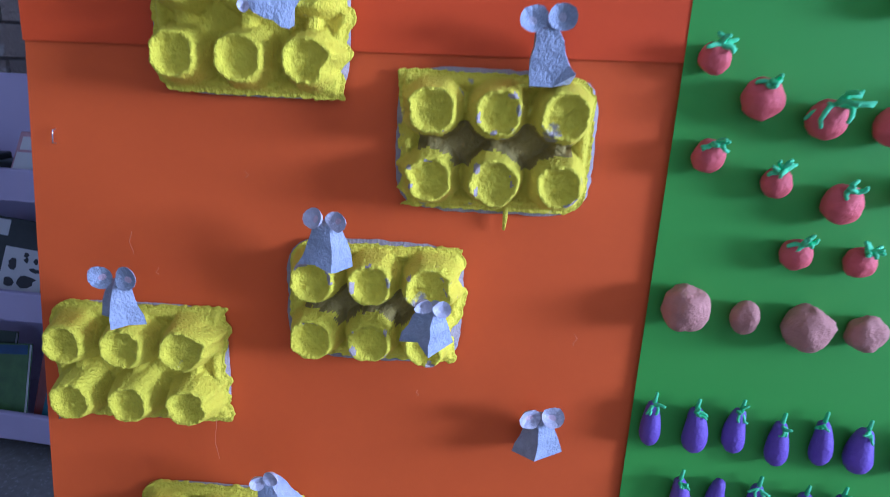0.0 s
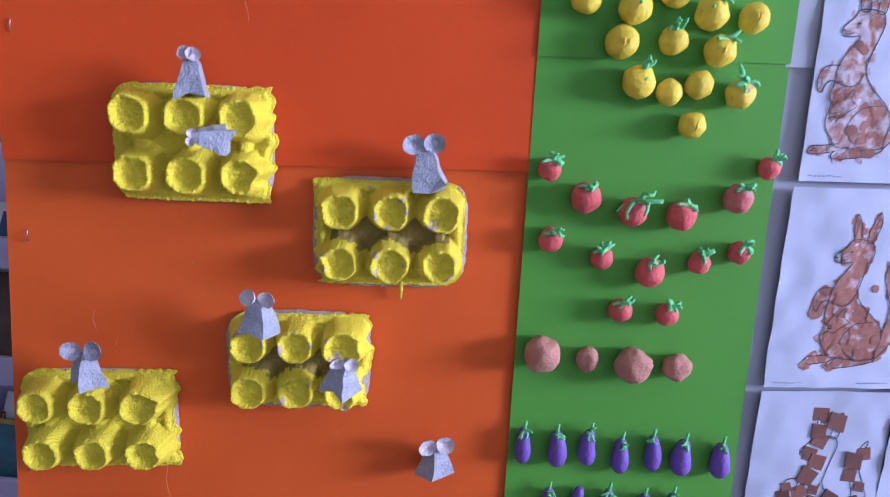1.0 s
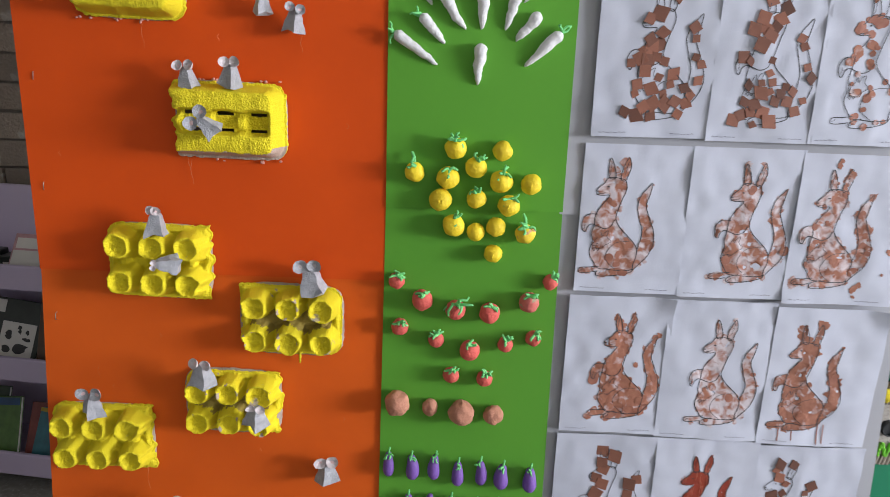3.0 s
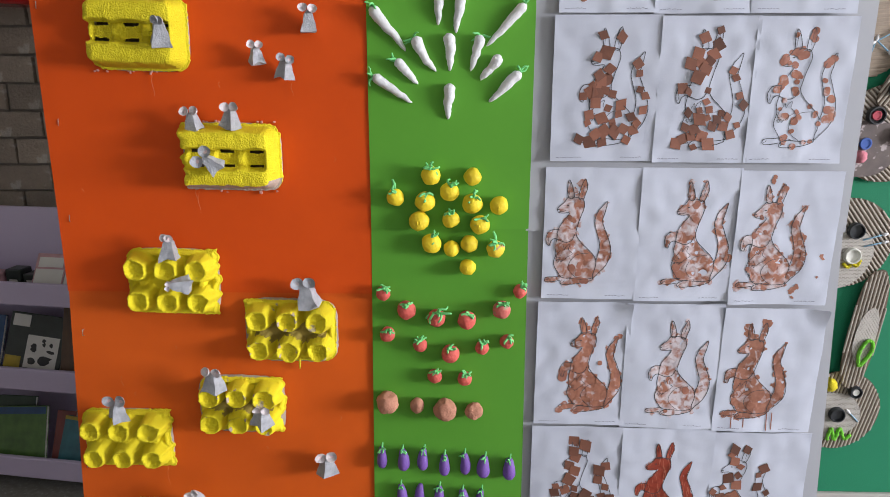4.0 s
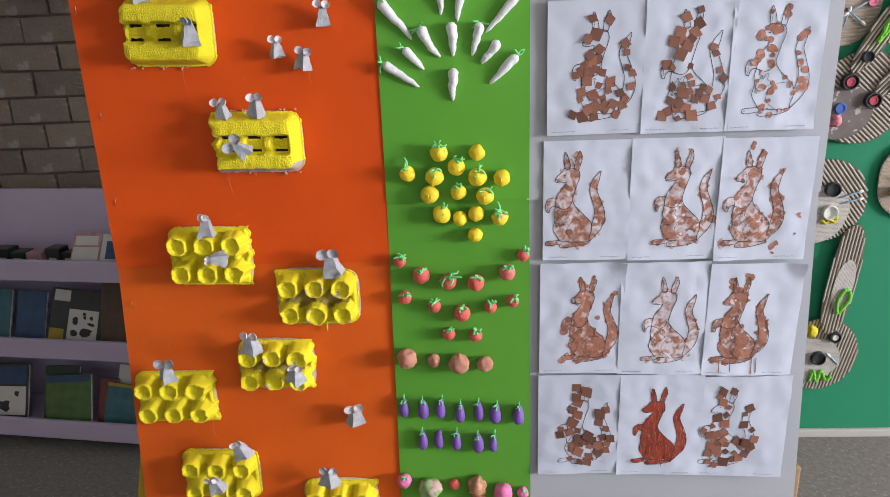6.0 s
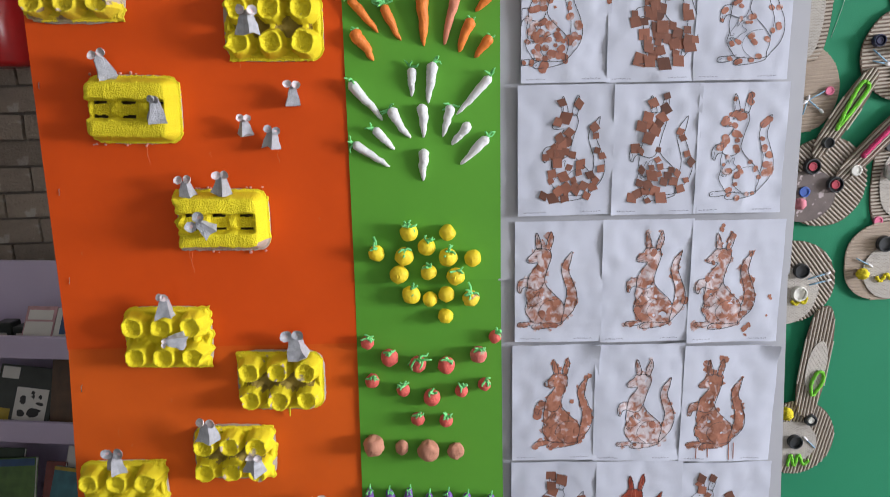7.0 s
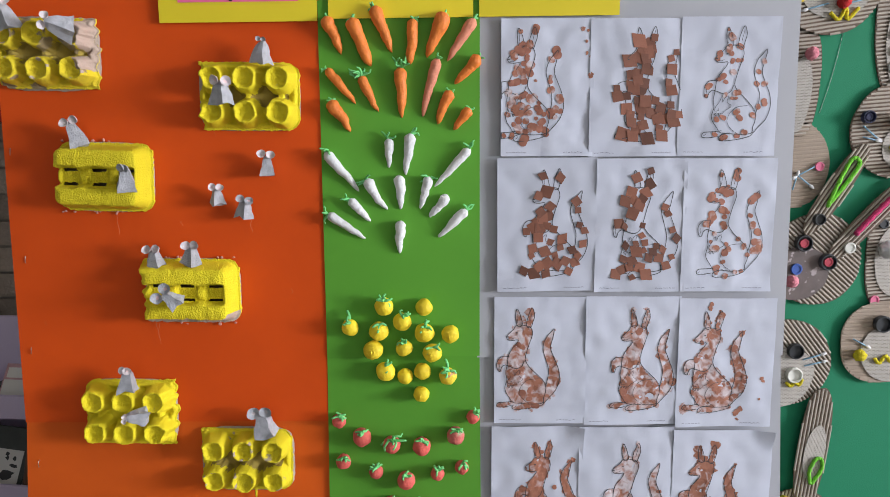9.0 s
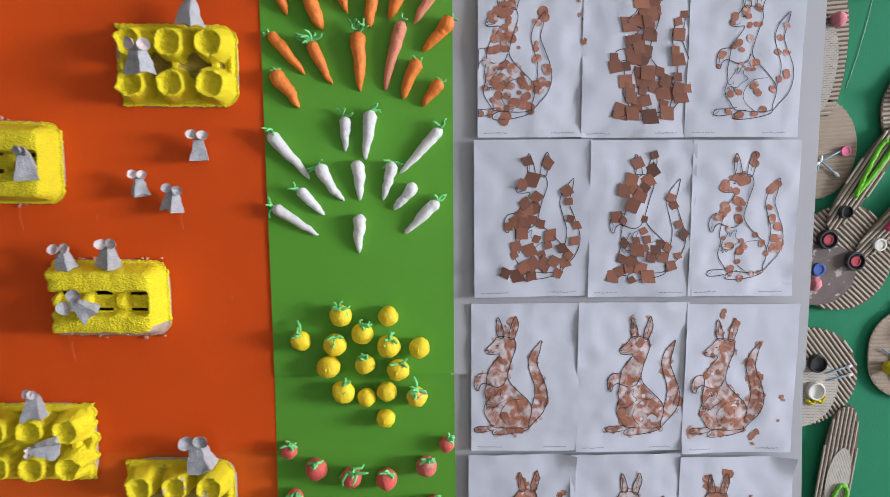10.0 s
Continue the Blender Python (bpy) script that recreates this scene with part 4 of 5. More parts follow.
def patch(bm, x, z, r, kind, rr, lift, thick=0.0003, tone=0, upright=None):
    """One scrap or finger mark, lying on the sheet."""
    n = 4 if kind == "square" else 18
    long, across = rr.uniform(1.0, 1.8), rr.uniform(0, 3.14)
    turn = rr.uniform(0, 6.28) if upright is None else 0.785 + rr.uniform(-upright, upright)
    ring = []
    for k in range(n):
        a = turn + 2 * math.pi * k / n
        q = r * (rr.uniform(0.9, 1.1) if kind == "square" else rr.uniform(0.7, 1.2) if kind == "bit" else rr.uniform(0.94, 1.06))
        if kind == "square":
            q *= long ** (0.28 if k % 2 else -0.12)
        if kind != "square":
            q *= 1 + (long - 1) * abs(math.cos(a - across))
        ring.append((x + q * math.cos(a), z + q * math.sin(a)))
    tilt = rr.uniform(-0.06, 0.06) if kind == "square" else 0
    top = [bm.verts.new((a, lift(Vector((x, z) if kind == "square" else (a, b))) - thick - tilt * (a - x), b)) for a, b in ring]
    bot = [bm.verts.new((a, lift(Vector((x, z))) + 0.0002, b)) for a, b in ring]
    bm.faces.new(top).material_index = tone
    for k in range(n):
        q = (k + 1) % n
        bm.faces.new((top[k], top[q], bot[q], bot[k]))


def fill(bm, loops, y, rr, cell=0.0013, spill=0.003, dabs=()):
    """Colour laid over the inside of the loops, and over round dabs (x, z, radius), in small cells that follow the sheet."""
    made = {}
    rr_seed = rr.uniform(0, 50)

    def corner(i, j):
        if (i, j) not in made:
            p = Vector((i * cell, j * cell))
            w = Vector((noise.noise(Vector((p.x * 130, p.y * 130, rr_seed))), noise.noise(Vector((p.x * 130, p.y * 130, rr_seed + 7))))) * spill
            made[i, j] = bm.verts.new((p.x + w.x, y(p), p.y + w.y))
        return made[i, j]

    cells = set()
    for loop in loops:
        for j in range(int(min(p.y for p in loop) / cell), int(max(p.y for p in loop) / cell) + 1):
            z = (j + 0.5) * cell
            cuts = sorted(a.x + (b.x - a.x) * (z - a.y) / (b.y - a.y) for a, b in zip(loop, loop[1:] + loop[:1]) if (a.y > z) != (b.y > z))
            for lo, hi in zip(cuts[::2], cuts[1::2]):
                cells.update((i, j) for i in range(int(lo / cell + 0.5), int(hi / cell + 0.5)))
    for x, z, r in dabs:
        for j in range(int((z - r) / cell), int((z + r) / cell) + 1):
            half = math.sqrt(max(0.0, r * r - ((j + 0.5) * cell - z) ** 2))
            cells.update((i, j) for i in range(int((x - half) / cell + 0.5), int((x + half) / cell + 0.5)))
    for i, j in sorted(cells):
        bm.faces.new((corner(i, j), corner(i + 1, j), corner(i + 1, j + 1), corner(i, j + 1)))


def artwork(x0, z1, w, h, style, seed, dx=0.0, level=0, corner=0, label="", tilt=0.0, count=0, radius=0.005, upright=None, extra=(), drips=()):
    """A small sheet with the printed animal template, decorated by a child. Its origin is its lower left corner.
    extra: stray marks (x, z, radius); drips: runs of paint (x, z from, z to), in metres on the sheet."""
    rr = random.Random(seed)
    t = thing("paper_artwork", pose(x0, SURF_LOW - 0.0035 - 0.0012 * level, z1 - h, 0, tilt, 0), label, "paper artwork", "decorated sheets on grey card")

    def bulge(u, v):
        lift = 0.0030 * max(noise.noise(Vector((u * 2.2 + seed, v * 2.6, seed * 0.7))), -0.5) + 0.0019 * noise.noise(Vector((u * 6 + seed, v * 8, seed))) + 0.0006 * noise.noise(Vector((u * 15 + seed, v * 19, seed))) + 0.0030
        lift += 0.0035 * max(0, 0.10 - v) / 0.10 * (0.5 + 0.5 * math.sin(seed * 2.0 + u * 4))
        if corner:
            d = max(0, (u - 0.80) / 0.2) * max(0, (v - 0.86) / 0.14)
            lift += 0.009 * corner * d
        return lift

    part("sheet", sheet(bmesh.new(), 0, w, 0, h, 0, 0, 1, 22, 30, 0.0004, curl=bulge), M["paper"], t)
    s = 0.00141

    def lift(p):
        return -0.0009 - bulge(min(max(p.x / w, 0), 1), min(max(p.y / h, 0), 1))

    def put(loop):
        return [Vector((min(max(dx + 0.002 + p.x * s, 0.0010), w - 0.0010), p.y * s + 0.001)) for p in loop]

    names = ("torso", "tail", "ear", "ear", "arm", "foot", "foot")
    loops = [put(q) for q in (TORSO, TAIL, EAR_A, EAR_B, ARM, FOOT_L, FOOT_R)]
    solid = loops
    bm = bmesh.new()
    over = (lambda q: lift(q) - 0.0002) if style != "square" else lift
    for n, loop in zip(names, loops):
        ribbon(bm, loop[:-5] if n == "tail" else loop, 0.00105, over, n in ("torso", "ear"))
    for line in (THIGH, JOEY, PAW):
        ribbon(bm, put(line), 0.0007, over)
    for (ex, ez), n in (((47.0, 106.2), 0.0014), ((36.8, 101.6), 0.0013), ((41.0, 49.0), 0.0008)):
        ring = put([Vector((ex + n / s * 1.3 * math.cos(a), ez + n / s * 0.7 * math.sin(a))) for a in (q * 0.785 for q in range(8))])
        bm.faces.new([bm.verts.new((q.x, lift(q) - 0.0003, q.y)) for q in ring])
    for line in ([(37.5, 99.5), (41, 99.2), (44.5, 100.5)], [(47.5, 117), (48, 124), (48.2, 129)], [(61.5, 118), (63, 125), (64.2, 131)], [(26.5, 63), (27.5, 67), (27, 70)], [(26, 20.5), (28, 21.5), (29, 23)], [(44, 17.5), (46, 18.5), (47, 20.5)]):
        ribbon(bm, put(spline(line, False, 4)), 0.0006, lambda q: lift(q) - 0.0003)
    part("outline", bm, M["ink"], t, "printed black animal outline", smooth=False)
    if style in ("dense", "patchy", "light", "crayon"):
        bm = bmesh.new()
        # brush dabs that went over the printed line
        slip = random.Random(seed + 900)
        dabs = []
        for k in range({"dense": 34, "patchy": 26, "light": 12, "crayon": 0}[style]):
            p = slip.choice(slip.choice(loops[:2] + loops[:4] + loops[5:]))
            r = slip.uniform(0.0024, 0.0060)
            a, b = p.x + slip.uniform(-0.002, 0.002), p.y + slip.uniform(-0.002, 0.002)
            dabs.append((min(max(a, r + 0.007), w - r - 0.007), min(max(b, r + 0.009), h - r - 0.009), r))
        fill(bm, solid, lambda p: lift(p) + 0.00015, rr, spill=0.0022 if style == "crayon" else 0.0045, dabs=dabs)
        part("colouring", bm, M["wash_" + style if style != "crayon" else "crayon"], t, "red-brown crayon" if style == "crayon" else "watery brown paint", smooth=False)
    if style == "crayon":
        bm = bmesh.new()
        for k in range(420):
            p = Vector((min(max(rr.uniform(0.2, 1.0) * 0.148 + dx, 0.002), w - 0.002), rr.uniform(0.12, 1.35) * 0.148))
            if any(inside(p, q) for q in solid):
                d = Vector((rr.uniform(-0.002, 0.002), rr.uniform(0.006, 0.016)))
                ribbon(bm, [p - d / 2, p, p + d / 2], 0.0008, lambda p: lift(p) - 0.0001)
        part("crayon_stroke", bm, M["crayon_light"], t, "lighter crayon strokes", smooth=False)
    got, marks = [], bmesh.new()
    for tries in range(5000):
        if len(got) >= count:
            break
        p = (dx + rr.uniform(0.20, 1.0) * 0.148, rr.uniform(0.11, 1.36) * 0.148)
        if not any(inside(p, q) for q in solid) or any(math.hypot(p[0] - a, p[1] - b) < radius * (1.05 if style == "square" else 1.25) for a, b in got):
            continue
        if style == "dot" and inside(p, loops[1]) and rr.random() < 0.5:
            continue
        r = radius * rr.uniform(0.62, 1.32)
        if not r * (0.75 if style == "square" else 1.45) < p[0] < w - r * (0.6 if style == "square" else 1.45):
            continue
        got.append(p)
        if style == "square":
            one = bmesh.new()
            patch(one, 0, 0, r, "square", rr, lambda q: 0.0, 0.0003 + 0.00012 * (len(got) % 5), 0, upright)
            part("paper_scrap", one, M["brown_paper"], t, smooth=False, at=Matrix.Translation((p[0], lift(Vector(p)) - 0.0002, p[1])))
        else:
            patch(marks, p[0], p[1], r, "dot", rr, lift, 0.00012 + 0.00002 * (len(got) % 4), (0, 0, 1, 2)[len(got) % 4])
    for a, b, c in drips:
        ribbon(marks, [Vector((a, b)), Vector((a + 0.0004, (b + c) / 2)), Vector((a, c))], 0.0016, lambda p: lift(p) - 0.0001)
    for a, b, r in extra:
        patch(marks, a, b, r, "bit", rr, lift, 0.00012, 1)
    if marks.verts:
        tagged(part("finger_mark", marks, [M["brown_paint"], M["wash_dense"], M["wash_patchy"]], t, "brown finger-painted marks", smooth=False), kind="stuff")
    else:
        marks.free()
    # pencilled notes along the lower edge
    for a, b in ((0.06, 0.26), (0.68, 0.88)):
        bm = bmesh.new()
        x = a * w
        while x < b * w:
            n = rr.uniform(0.002, 0.006)
            ribbon(bm, [Vector((x, 0.0055)), Vector((x + n * 0.5, 0.0055 + rr.uniform(-0.0006, 0.0012))), Vector((x + n, 0.0055 + rr.uniform(-0.0004, 0.0004)))], 0.0009, lift)
            x += n + 0.0012
        part("pencil_note", bm, M["pencil"], t, smooth=False)
    return t


L = {"square": "white sheet covered with square brown paper scraps", "dot": "white sheet with round brown finger marks inside an outline", "dense": "white sheet with an animal painted solid pale brown", "patchy": "white sheet with an animal painted in brown blotches", "light": "white sheet with an animal thinly dabbed in brown", "crayon": "white sheet with an animal coloured solid red-brown"}
SHEETS = [
    (0.411, 1.609, 0.140, 0.204, "dot", -0.0425, dict(count=62, radius=0.0044, extra=((0.122, 0.188, 0.003), (0.130, 0.186, 0.002), (0.128, 0.170, 0.0022), (0.129, 0.153, 0.0018), (0.134, 0.148, 0.0016), (0.135, 0.120, 0.003), (0.052, 0.113, 0.002)))),
    (0.545, 1.607, 0.140, 0.204, "square", 0.003, dict(count=46, radius=0.0102, upright=0.3)),
    (0.679, 1.608, 0.148, 0.205, "dot", 0.000, dict(count=36, radius=0.0035)),
    (0.406, 1.402, 0.154, 0.208, "square", 0.003, dict(count=38, radius=0.0094)),
    (0.558, 1.400, 0.140, 0.208, "square", -0.009, dict(count=38, radius=0.0094, upright=0.7)),
    (0.692, 1.399, 0.141, 0.207, "dot", -0.0125, dict(count=42, radius=0.0042)),
    (0.401, 1.184, 0.147, 0.209, "patchy", -0.0325, dict(count=10, radius=0.0048)),
    (0.546, 1.184, 0.150, 0.211, "patchy", 0.005, dict(count=8, radius=0.0045)),
    (0.693, 1.180, 0.153, 0.211, "patchy", -0.0265, dict(count=34, radius=0.0030, extra=((0.136, 0.080, 0.0032), (0.138, 0.076, 0.002), (0.133, 0.046, 0.002), (0.098, 0.024, 0.004), (0.104, 0.030, 0.003), (0.100, 0.012, 0.0018), (0.048, 0.196, 0.0035), (0.050, 0.202, 0.003)))),
    (0.396, 0.969, 0.150, 0.216, "dense", 0.003, dict(count=12, radius=0.0050, extra=((0.050, 0.110, 0.004), (0.104, 0.112, 0.004)))),
    (0.539, 0.967, 0.154, 0.218, "light", 0.004, dict(count=6, radius=0.0045)),
    (0.691, 0.962, 0.160, 0.216, "dense", -0.0255, dict(count=4, radius=0.0050, drips=((0.030, 0.006, 0.034), (0.050, 0.008, 0.034), (0.088, 0.003, 0.036), (0.096, 0.005, 0.034)))),
    (0.394, 0.748, 0.152, 0.216, "square", 0.002, dict(count=34, radius=0.0105, upright=0.5)),
    (0.546, 0.747, 0.154, 0.218, "crayon", -0.0085, dict()),
    (0.698, 0.742, 0.160, 0.216, "square", -0.034, dict(count=38, radius=0.0100)),
]
for k, (x, z, w, h, style, dx, how) in enumerate(SHEETS):
    artwork(x, z, w, h, style, 300 + k * 7, dx, (0, 1, 2)[k % 3] + (2 if k < 6 else 0), 1 if k in (9, 11) else 0, L[style], (0.3, 0.2, 0.6, 0.0, 0.1, 0.3, 0.2, 0.3, 0.4, 0.3, 0.2, 0.6, 0.2, 0.1, 0.3)[k], **how)


# ---- group labels on the top edge ----
def text_mesh(words, size, width, mat, parent, at):
    c = bpy.data.curves.new("lettering", 'FONT')
    c.body, c.size, c.extrude, c.offset = words, size, 0.0002, size * 0.016
    tmp = bpy.data.objects.new("lettering_source", c)
    scene.collection.objects.link(tmp)
    me = bpy.data.meshes.new_from_object(tmp.evaluated_get(bpy.context.evaluated_depsgraph_get()))
    bpy.data.objects.remove(tmp)
    xs = [v.co.x for v in me.vertices]
    k = width / (max(xs) - min(xs))
    x0 = min(xs)
    for v in me.vertices:
        v.co = Vector(((v.co.x - x0) * k, -v.co.z, v.co.y))
    me.materials.append(mat)
    ob = new("lettering", me)
    ob.parent = parent
    ob.matrix_basis = at
    return ob


def group_label(x0, x1, z0, px0, px1, word, wx, ww, gx, gw, mat, label):
    t = thing("group_label", pose(x0, -0.0105, z0), label, "sign", "group signs on the board")
    part("card", sheet(bmesh.new(), 0, x1 - x0, 0, 0.165, 0, 0.001, 5, 8, 6, 0.0008, seed=x0 * 9), M["label_yellow"], t)
    part("panel", sheet(bmesh.new(), px0 - x0, px1 - x0, 0.029, 0.139, -0.0018, 0.001, 5, 8, 6, 0.0003, seed=x0 * 9), M[mat], t)
    text_mesh(word, 0.032, ww, M["lettering"], t, Matrix.Translation((wx - x0, -0.0036, 0.0375)))
    text_mesh("Playgroup", 0.032, gw, M["lettering"], t, Matrix.Translation((gx - x0, -0.0036, 0.0855)))


group_label(-0.102, 0.136, 1.609, -0.072, 0.108, "Turquoise", -0.066, 0.160, -0.066, 0.154, "label_pink", "yellow card sign with a pink panel and dark lettering")
group_label(0.153, 0.370, 1.612, 0.183, 0.344, "Silver", 0.187, 0.092, 0.187, 0.140, "label_pink", "yellow card sign with a bright pink panel")
group_label(0.379, 0.588, 1.612, 0.400, 0.559, "Purple", 0.403, 0.098, 0.403, 0.146, "label_purple", "yellow card sign with a purple panel")


# ---- green board with cardboard creatures ----
gb = thing("pinboard", pose(0, 0, 0), "green cloth pinboard with a thin wooden frame", "pinboard")
part("cloth_panel", boxed((0.847, 0.070, 0.575), (1.75, 0.085, 1.95), 0.002), M["felt"], gb, smooth=False)
part("frame_stile", boxed((0.836, 0.064, 0.56), (0.847, 0.092, 1.97), 0.003), M["dark_wood"], gb, smooth=False)
part("frame_stile", boxed((1.75, 0.064, 0.56), (1.772, 0.092, 1.97), 0.003), M["dark_wood"], gb, smooth=False)
part("frame_rail", boxed((0.847, 0.064, 0.557), (1.75, 0.092, 0.575), 0.003), M["plaster"], gb, smooth=False)
part("frame_rail", boxed((0.847, 0.064, 1.95), (1.75, 0.092, 1.97), 0.003), M["dark_wood"], gb, smooth=False)
part("leg", boxed((0.85, 0.092, 0.0), (0.89, 0.13, 1.90), 0.003), M["dark_wood"], gb, smooth=False)
part("leg", boxed((1.70, 0.092, 0.0), (1.74, 0.13, 1.90), 0.003), M["dark_wood"], gb, smooth=False)


def card_shape(x, z, rx, rz, rot, ribs, label, pitch=0.0062, level=0, plain=False, power=2.0):
    """A cut piece of corrugated card: back sheet with a wavy outline, and ribs of paper across it."""
    t = thing("cardboard_shape", pose(x, 0.070 - 0.0055 * level, z, 0, -rot, 0), label, "cardboard cutout", "corrugated cutouts on the pinboard")
    bm = bmesh.new()
    n = 56
    out = []
    for k in range(n):
        a = 2 * math.pi * k / n
        c, s = math.cos(a), math.sin(a)
        q = (abs(c) ** power + abs(s) ** power) ** (-1 / power) * (1 + 0.025 * noise.noise(Vector((c * 2 + x * 30, s * 2, z * 20))))
        out.append((rx * q * c, rz * q * s))
    a = [bm.verts.new((p, 0.0, q)) for p, q in out]
    b = [bm.verts.new((p, -0.0022, q)) for p, q in out]
    bm.faces.new(b)
    for k in range(n):
        bm.faces.new((a[k], a[(k + 1) % n], b[(k + 1) % n], b[k]))
    # ribbed shapes get a darker back, the shade between ribs put into colour
    part("backing", bm, M["cardboard" if plain else "gap_shade"], t, smooth=False)
    bm = bmesh.new()
    ca, sa = math.cos(radians(ribs - rot)), math.sin(radians(ribs - rot))
    reach = max(rx, rz) * 1.1
    k = -int(reach / pitch)
    while k * pitch < reach:
        off = k * pitch
        k += 1
        lo = hi = None
        for j in range(-60, 61):
            s = j / 60 * reach
            px, pz = s * ca - off * sa, s * sa + off * ca
            if (abs(px) / rx) ** power + (abs(pz) / rz) ** power < 0.985:
                lo = s if lo is None else lo
                hi = s
        if lo is None or hi - lo < 0.004:
            continue
        hw, up = (pitch * 0.30, 0.0018) if not plain else (pitch * 0.42, 0.0007)
        rows = []
        for s in (lo, hi):
            rows.append([bm.verts.new(((s * ca - (off + e) * sa), -0.0022 - y, (s * sa + (off + e) * ca))) for e, y in ((-hw, 0), (-hw * 0.5, up), (hw * 0.5, up), (hw, 0))])
        for q in range(3):
            bm.faces.new((rows[0][q], rows[0][q + 1], rows[1][q + 1], rows[1][q]))
        bm.faces.new(rows[0])
        bm.faces.new(rows[1])
    tagged(part("corrugation", bm, M["cardboard" if plain else "rib"], t, "pale paper ribs", smooth=False), kind="stuff")
    t["rot"] = float(rot)
    return t


FRONT = -0.0042


def local(t, x, z):
    """A place on the board, seen from the cutout's own axes."""
    return t.matrix_basis.inverted() @ Vector((x, t.matrix_basis.translation.y, z))


def newspaper(t, x, z, rx, rz, rot=0, mat="newsprint"):
    p = local(t, x, z)
    bm = bmesh.new()
    n = 30
    ring = []
    for k in range(n):
        a = 2 * math.pi * k / n
        q = 1 + 0.05 * noise.noise(Vector((math.cos(a) * 2 + x * 9, math.sin(a) * 2, z * 9)))
        u, v = rx * q * math.cos(a), rz * q * math.sin(a)
        c, s = math.cos(radians(rot - t["rot"])), math.sin(radians(rot - t["rot"]))
        ring.append((u * c - v * s, u * s + v * c))
    for y in (0, -0.0008):
        ring_v = [bm.verts.new((u, y - (0.0004 * noise.noise(Vector((u * 90, v * 90, x))) if y else 0), v)) for u, v in ring]
        bm.faces.new(ring_v)
    part("newspaper_patch", bm, M[mat], t, "torn newspaper patch", at=Matrix.Translation((p.x, FRONT, p.z)))


def cap(t, x, z, r, mat, inner=None):
    p = local(t, x, z)
    c = part("bottle_cap", disc(bmesh.new(), (0, 0, 0), r, 0.009, 22, 0.005, 0.18), M[mat], t, smooth=False, at=Matrix.Translation((p.x, FRONT - 0.0006, p.z)))
    if inner:
        part("button", disc(bmesh.new(), (0, 0, 0), r * 0.55, 0.003, 14, 0.001, 0.25), M[inner], c, smooth=False, at=Matrix.Translation((0, -0.0042, 0)))


def button(t, x, z, r, mat):
    p = local(t, x, z)
    part("button", disc(bmesh.new(), (0, 0, 0), r, 0.0035, 18, 0.0012, 0.3), M[mat], t, smooth=False, at=Matrix.Translation((p.x, FRONT - 0.0006, p.z)))


def pom(t, x, z, r, mat):
    p = local(t, x, z)
    part("pompom", ball(bmesh.new(), (0, -r * 0.8, 0), r, r, r, 0.25, 6.0, x * 10, 22, 16), M[mat], t, at=Matrix.Translation((p.x, FRONT, p.z)))


def pipe(t, pts, mat, r=0.0026):
    line = spline([tuple(local(t, *p).xz) for p in pts], False, 8)
    bm = bmesh.new()
    tube(bm, [(p.x, FRONT - r * 1.1 - 0.0006 * math.sin(i * 1.7), p.y) for i, p in enumerate(line)], [r * (1 + 0.15 * math.sin(i * 2.3)) for i in range(len(line))], 8)
    part("pipe_cleaner", bm, M[mat], t)


def bud(t, x0, z0, x1, z1):
    a, b = local(t, x0, z0), local(t, x1, z1)
    bm = tube(bmesh.new(), [(a.x, FRONT - 0.002, a.z), (b.x, FRONT - 0.002, b.z)], 0.0012, 7)
    stick = part("cotton_bud", bm, M["bud_blue"], t, "blue cotton bud stick")
    d = (b - a).normalized() * 0.005
    part("cotton_tip", tube(bmesh.new(), [(b.x - d.x, FRONT - 0.002, b.z - d.z), (b.x, FRONT - 0.002, b.z), (b.x + d.x, FRONT - 0.002, b.z + d.z)], [0.0018, 0.0030, 0.0015], 8), M["clay_white"], stick, "white cotton tip")


c = card_shape(0.938, 1.680, 0.088, 0.088, 0, 8, "round corrugated cutout with newspaper, caps and buds", level=1)
newspaper(c, 0.948, 1.668, 0.058, 0.052)
cap(c, 0.934, 1.677, 0.013, "cap_dark", "cap_pink"); cap(c, 0.975, 1.690, 0.014, "cap_dark")
pom(c, 0.956, 1.641, 0.010, "pom_red"); button(c, 0.889, 1.650, 0.009, "cap_yellow")
pipe(c, [(0.938, 1.625), (0.952, 1.615), (0.962, 1.632), (0.966, 1.615), (0.982, 1.632)], "pipe_yellow", 0.003)
bud(c, 0.960, 1.648, 0.995, 1.656); bud(c, 0.960, 1.638, 0.997, 1.647); bud(c, 0.935, 1.640, 0.898, 1.630)
c = card_shape(0.905, 1.518, 0.030, 0.088, -3, 5, "narrow corrugated cutout with a pale paper strip", level=0, power=2.6)
newspaper(c, 0.902, 1.500, 0.019, 0.060, -4)
pom(c, 0.914, 1.563, 0.010, "pom_pink")
c = card_shape(0.905, 1.386, 0.054, 0.070, 0, 4, "plain brown cardboard cutout with buds and a button", level=0, plain=True)
button(c, 0.941, 1.383, 0.0075, "cap_pink"); bud(c, 0.935, 1.384, 0.900, 1.365); bud(c, 0.905, 1.370, 0.930, 1.350); bud(c, 0.899, 1.345, 0.906, 1.372)
c = card_shape(0.967, 1.345, 0.087, 0.019, 58, 58, "leaf-shaped corrugated cutout with a lime pipe cleaner loop", level=2, power=2.4)
pipe(c, [(0.951, 1.318), (0.972, 1.345), (0.995, 1.378), (0.998, 1.392), (0.987, 1.395), (0.972, 1.368), (0.953, 1.322)], "pipe_green", 0.0032)
cap(c, 0.939, 1.297, 0.0095, "cap_dark")
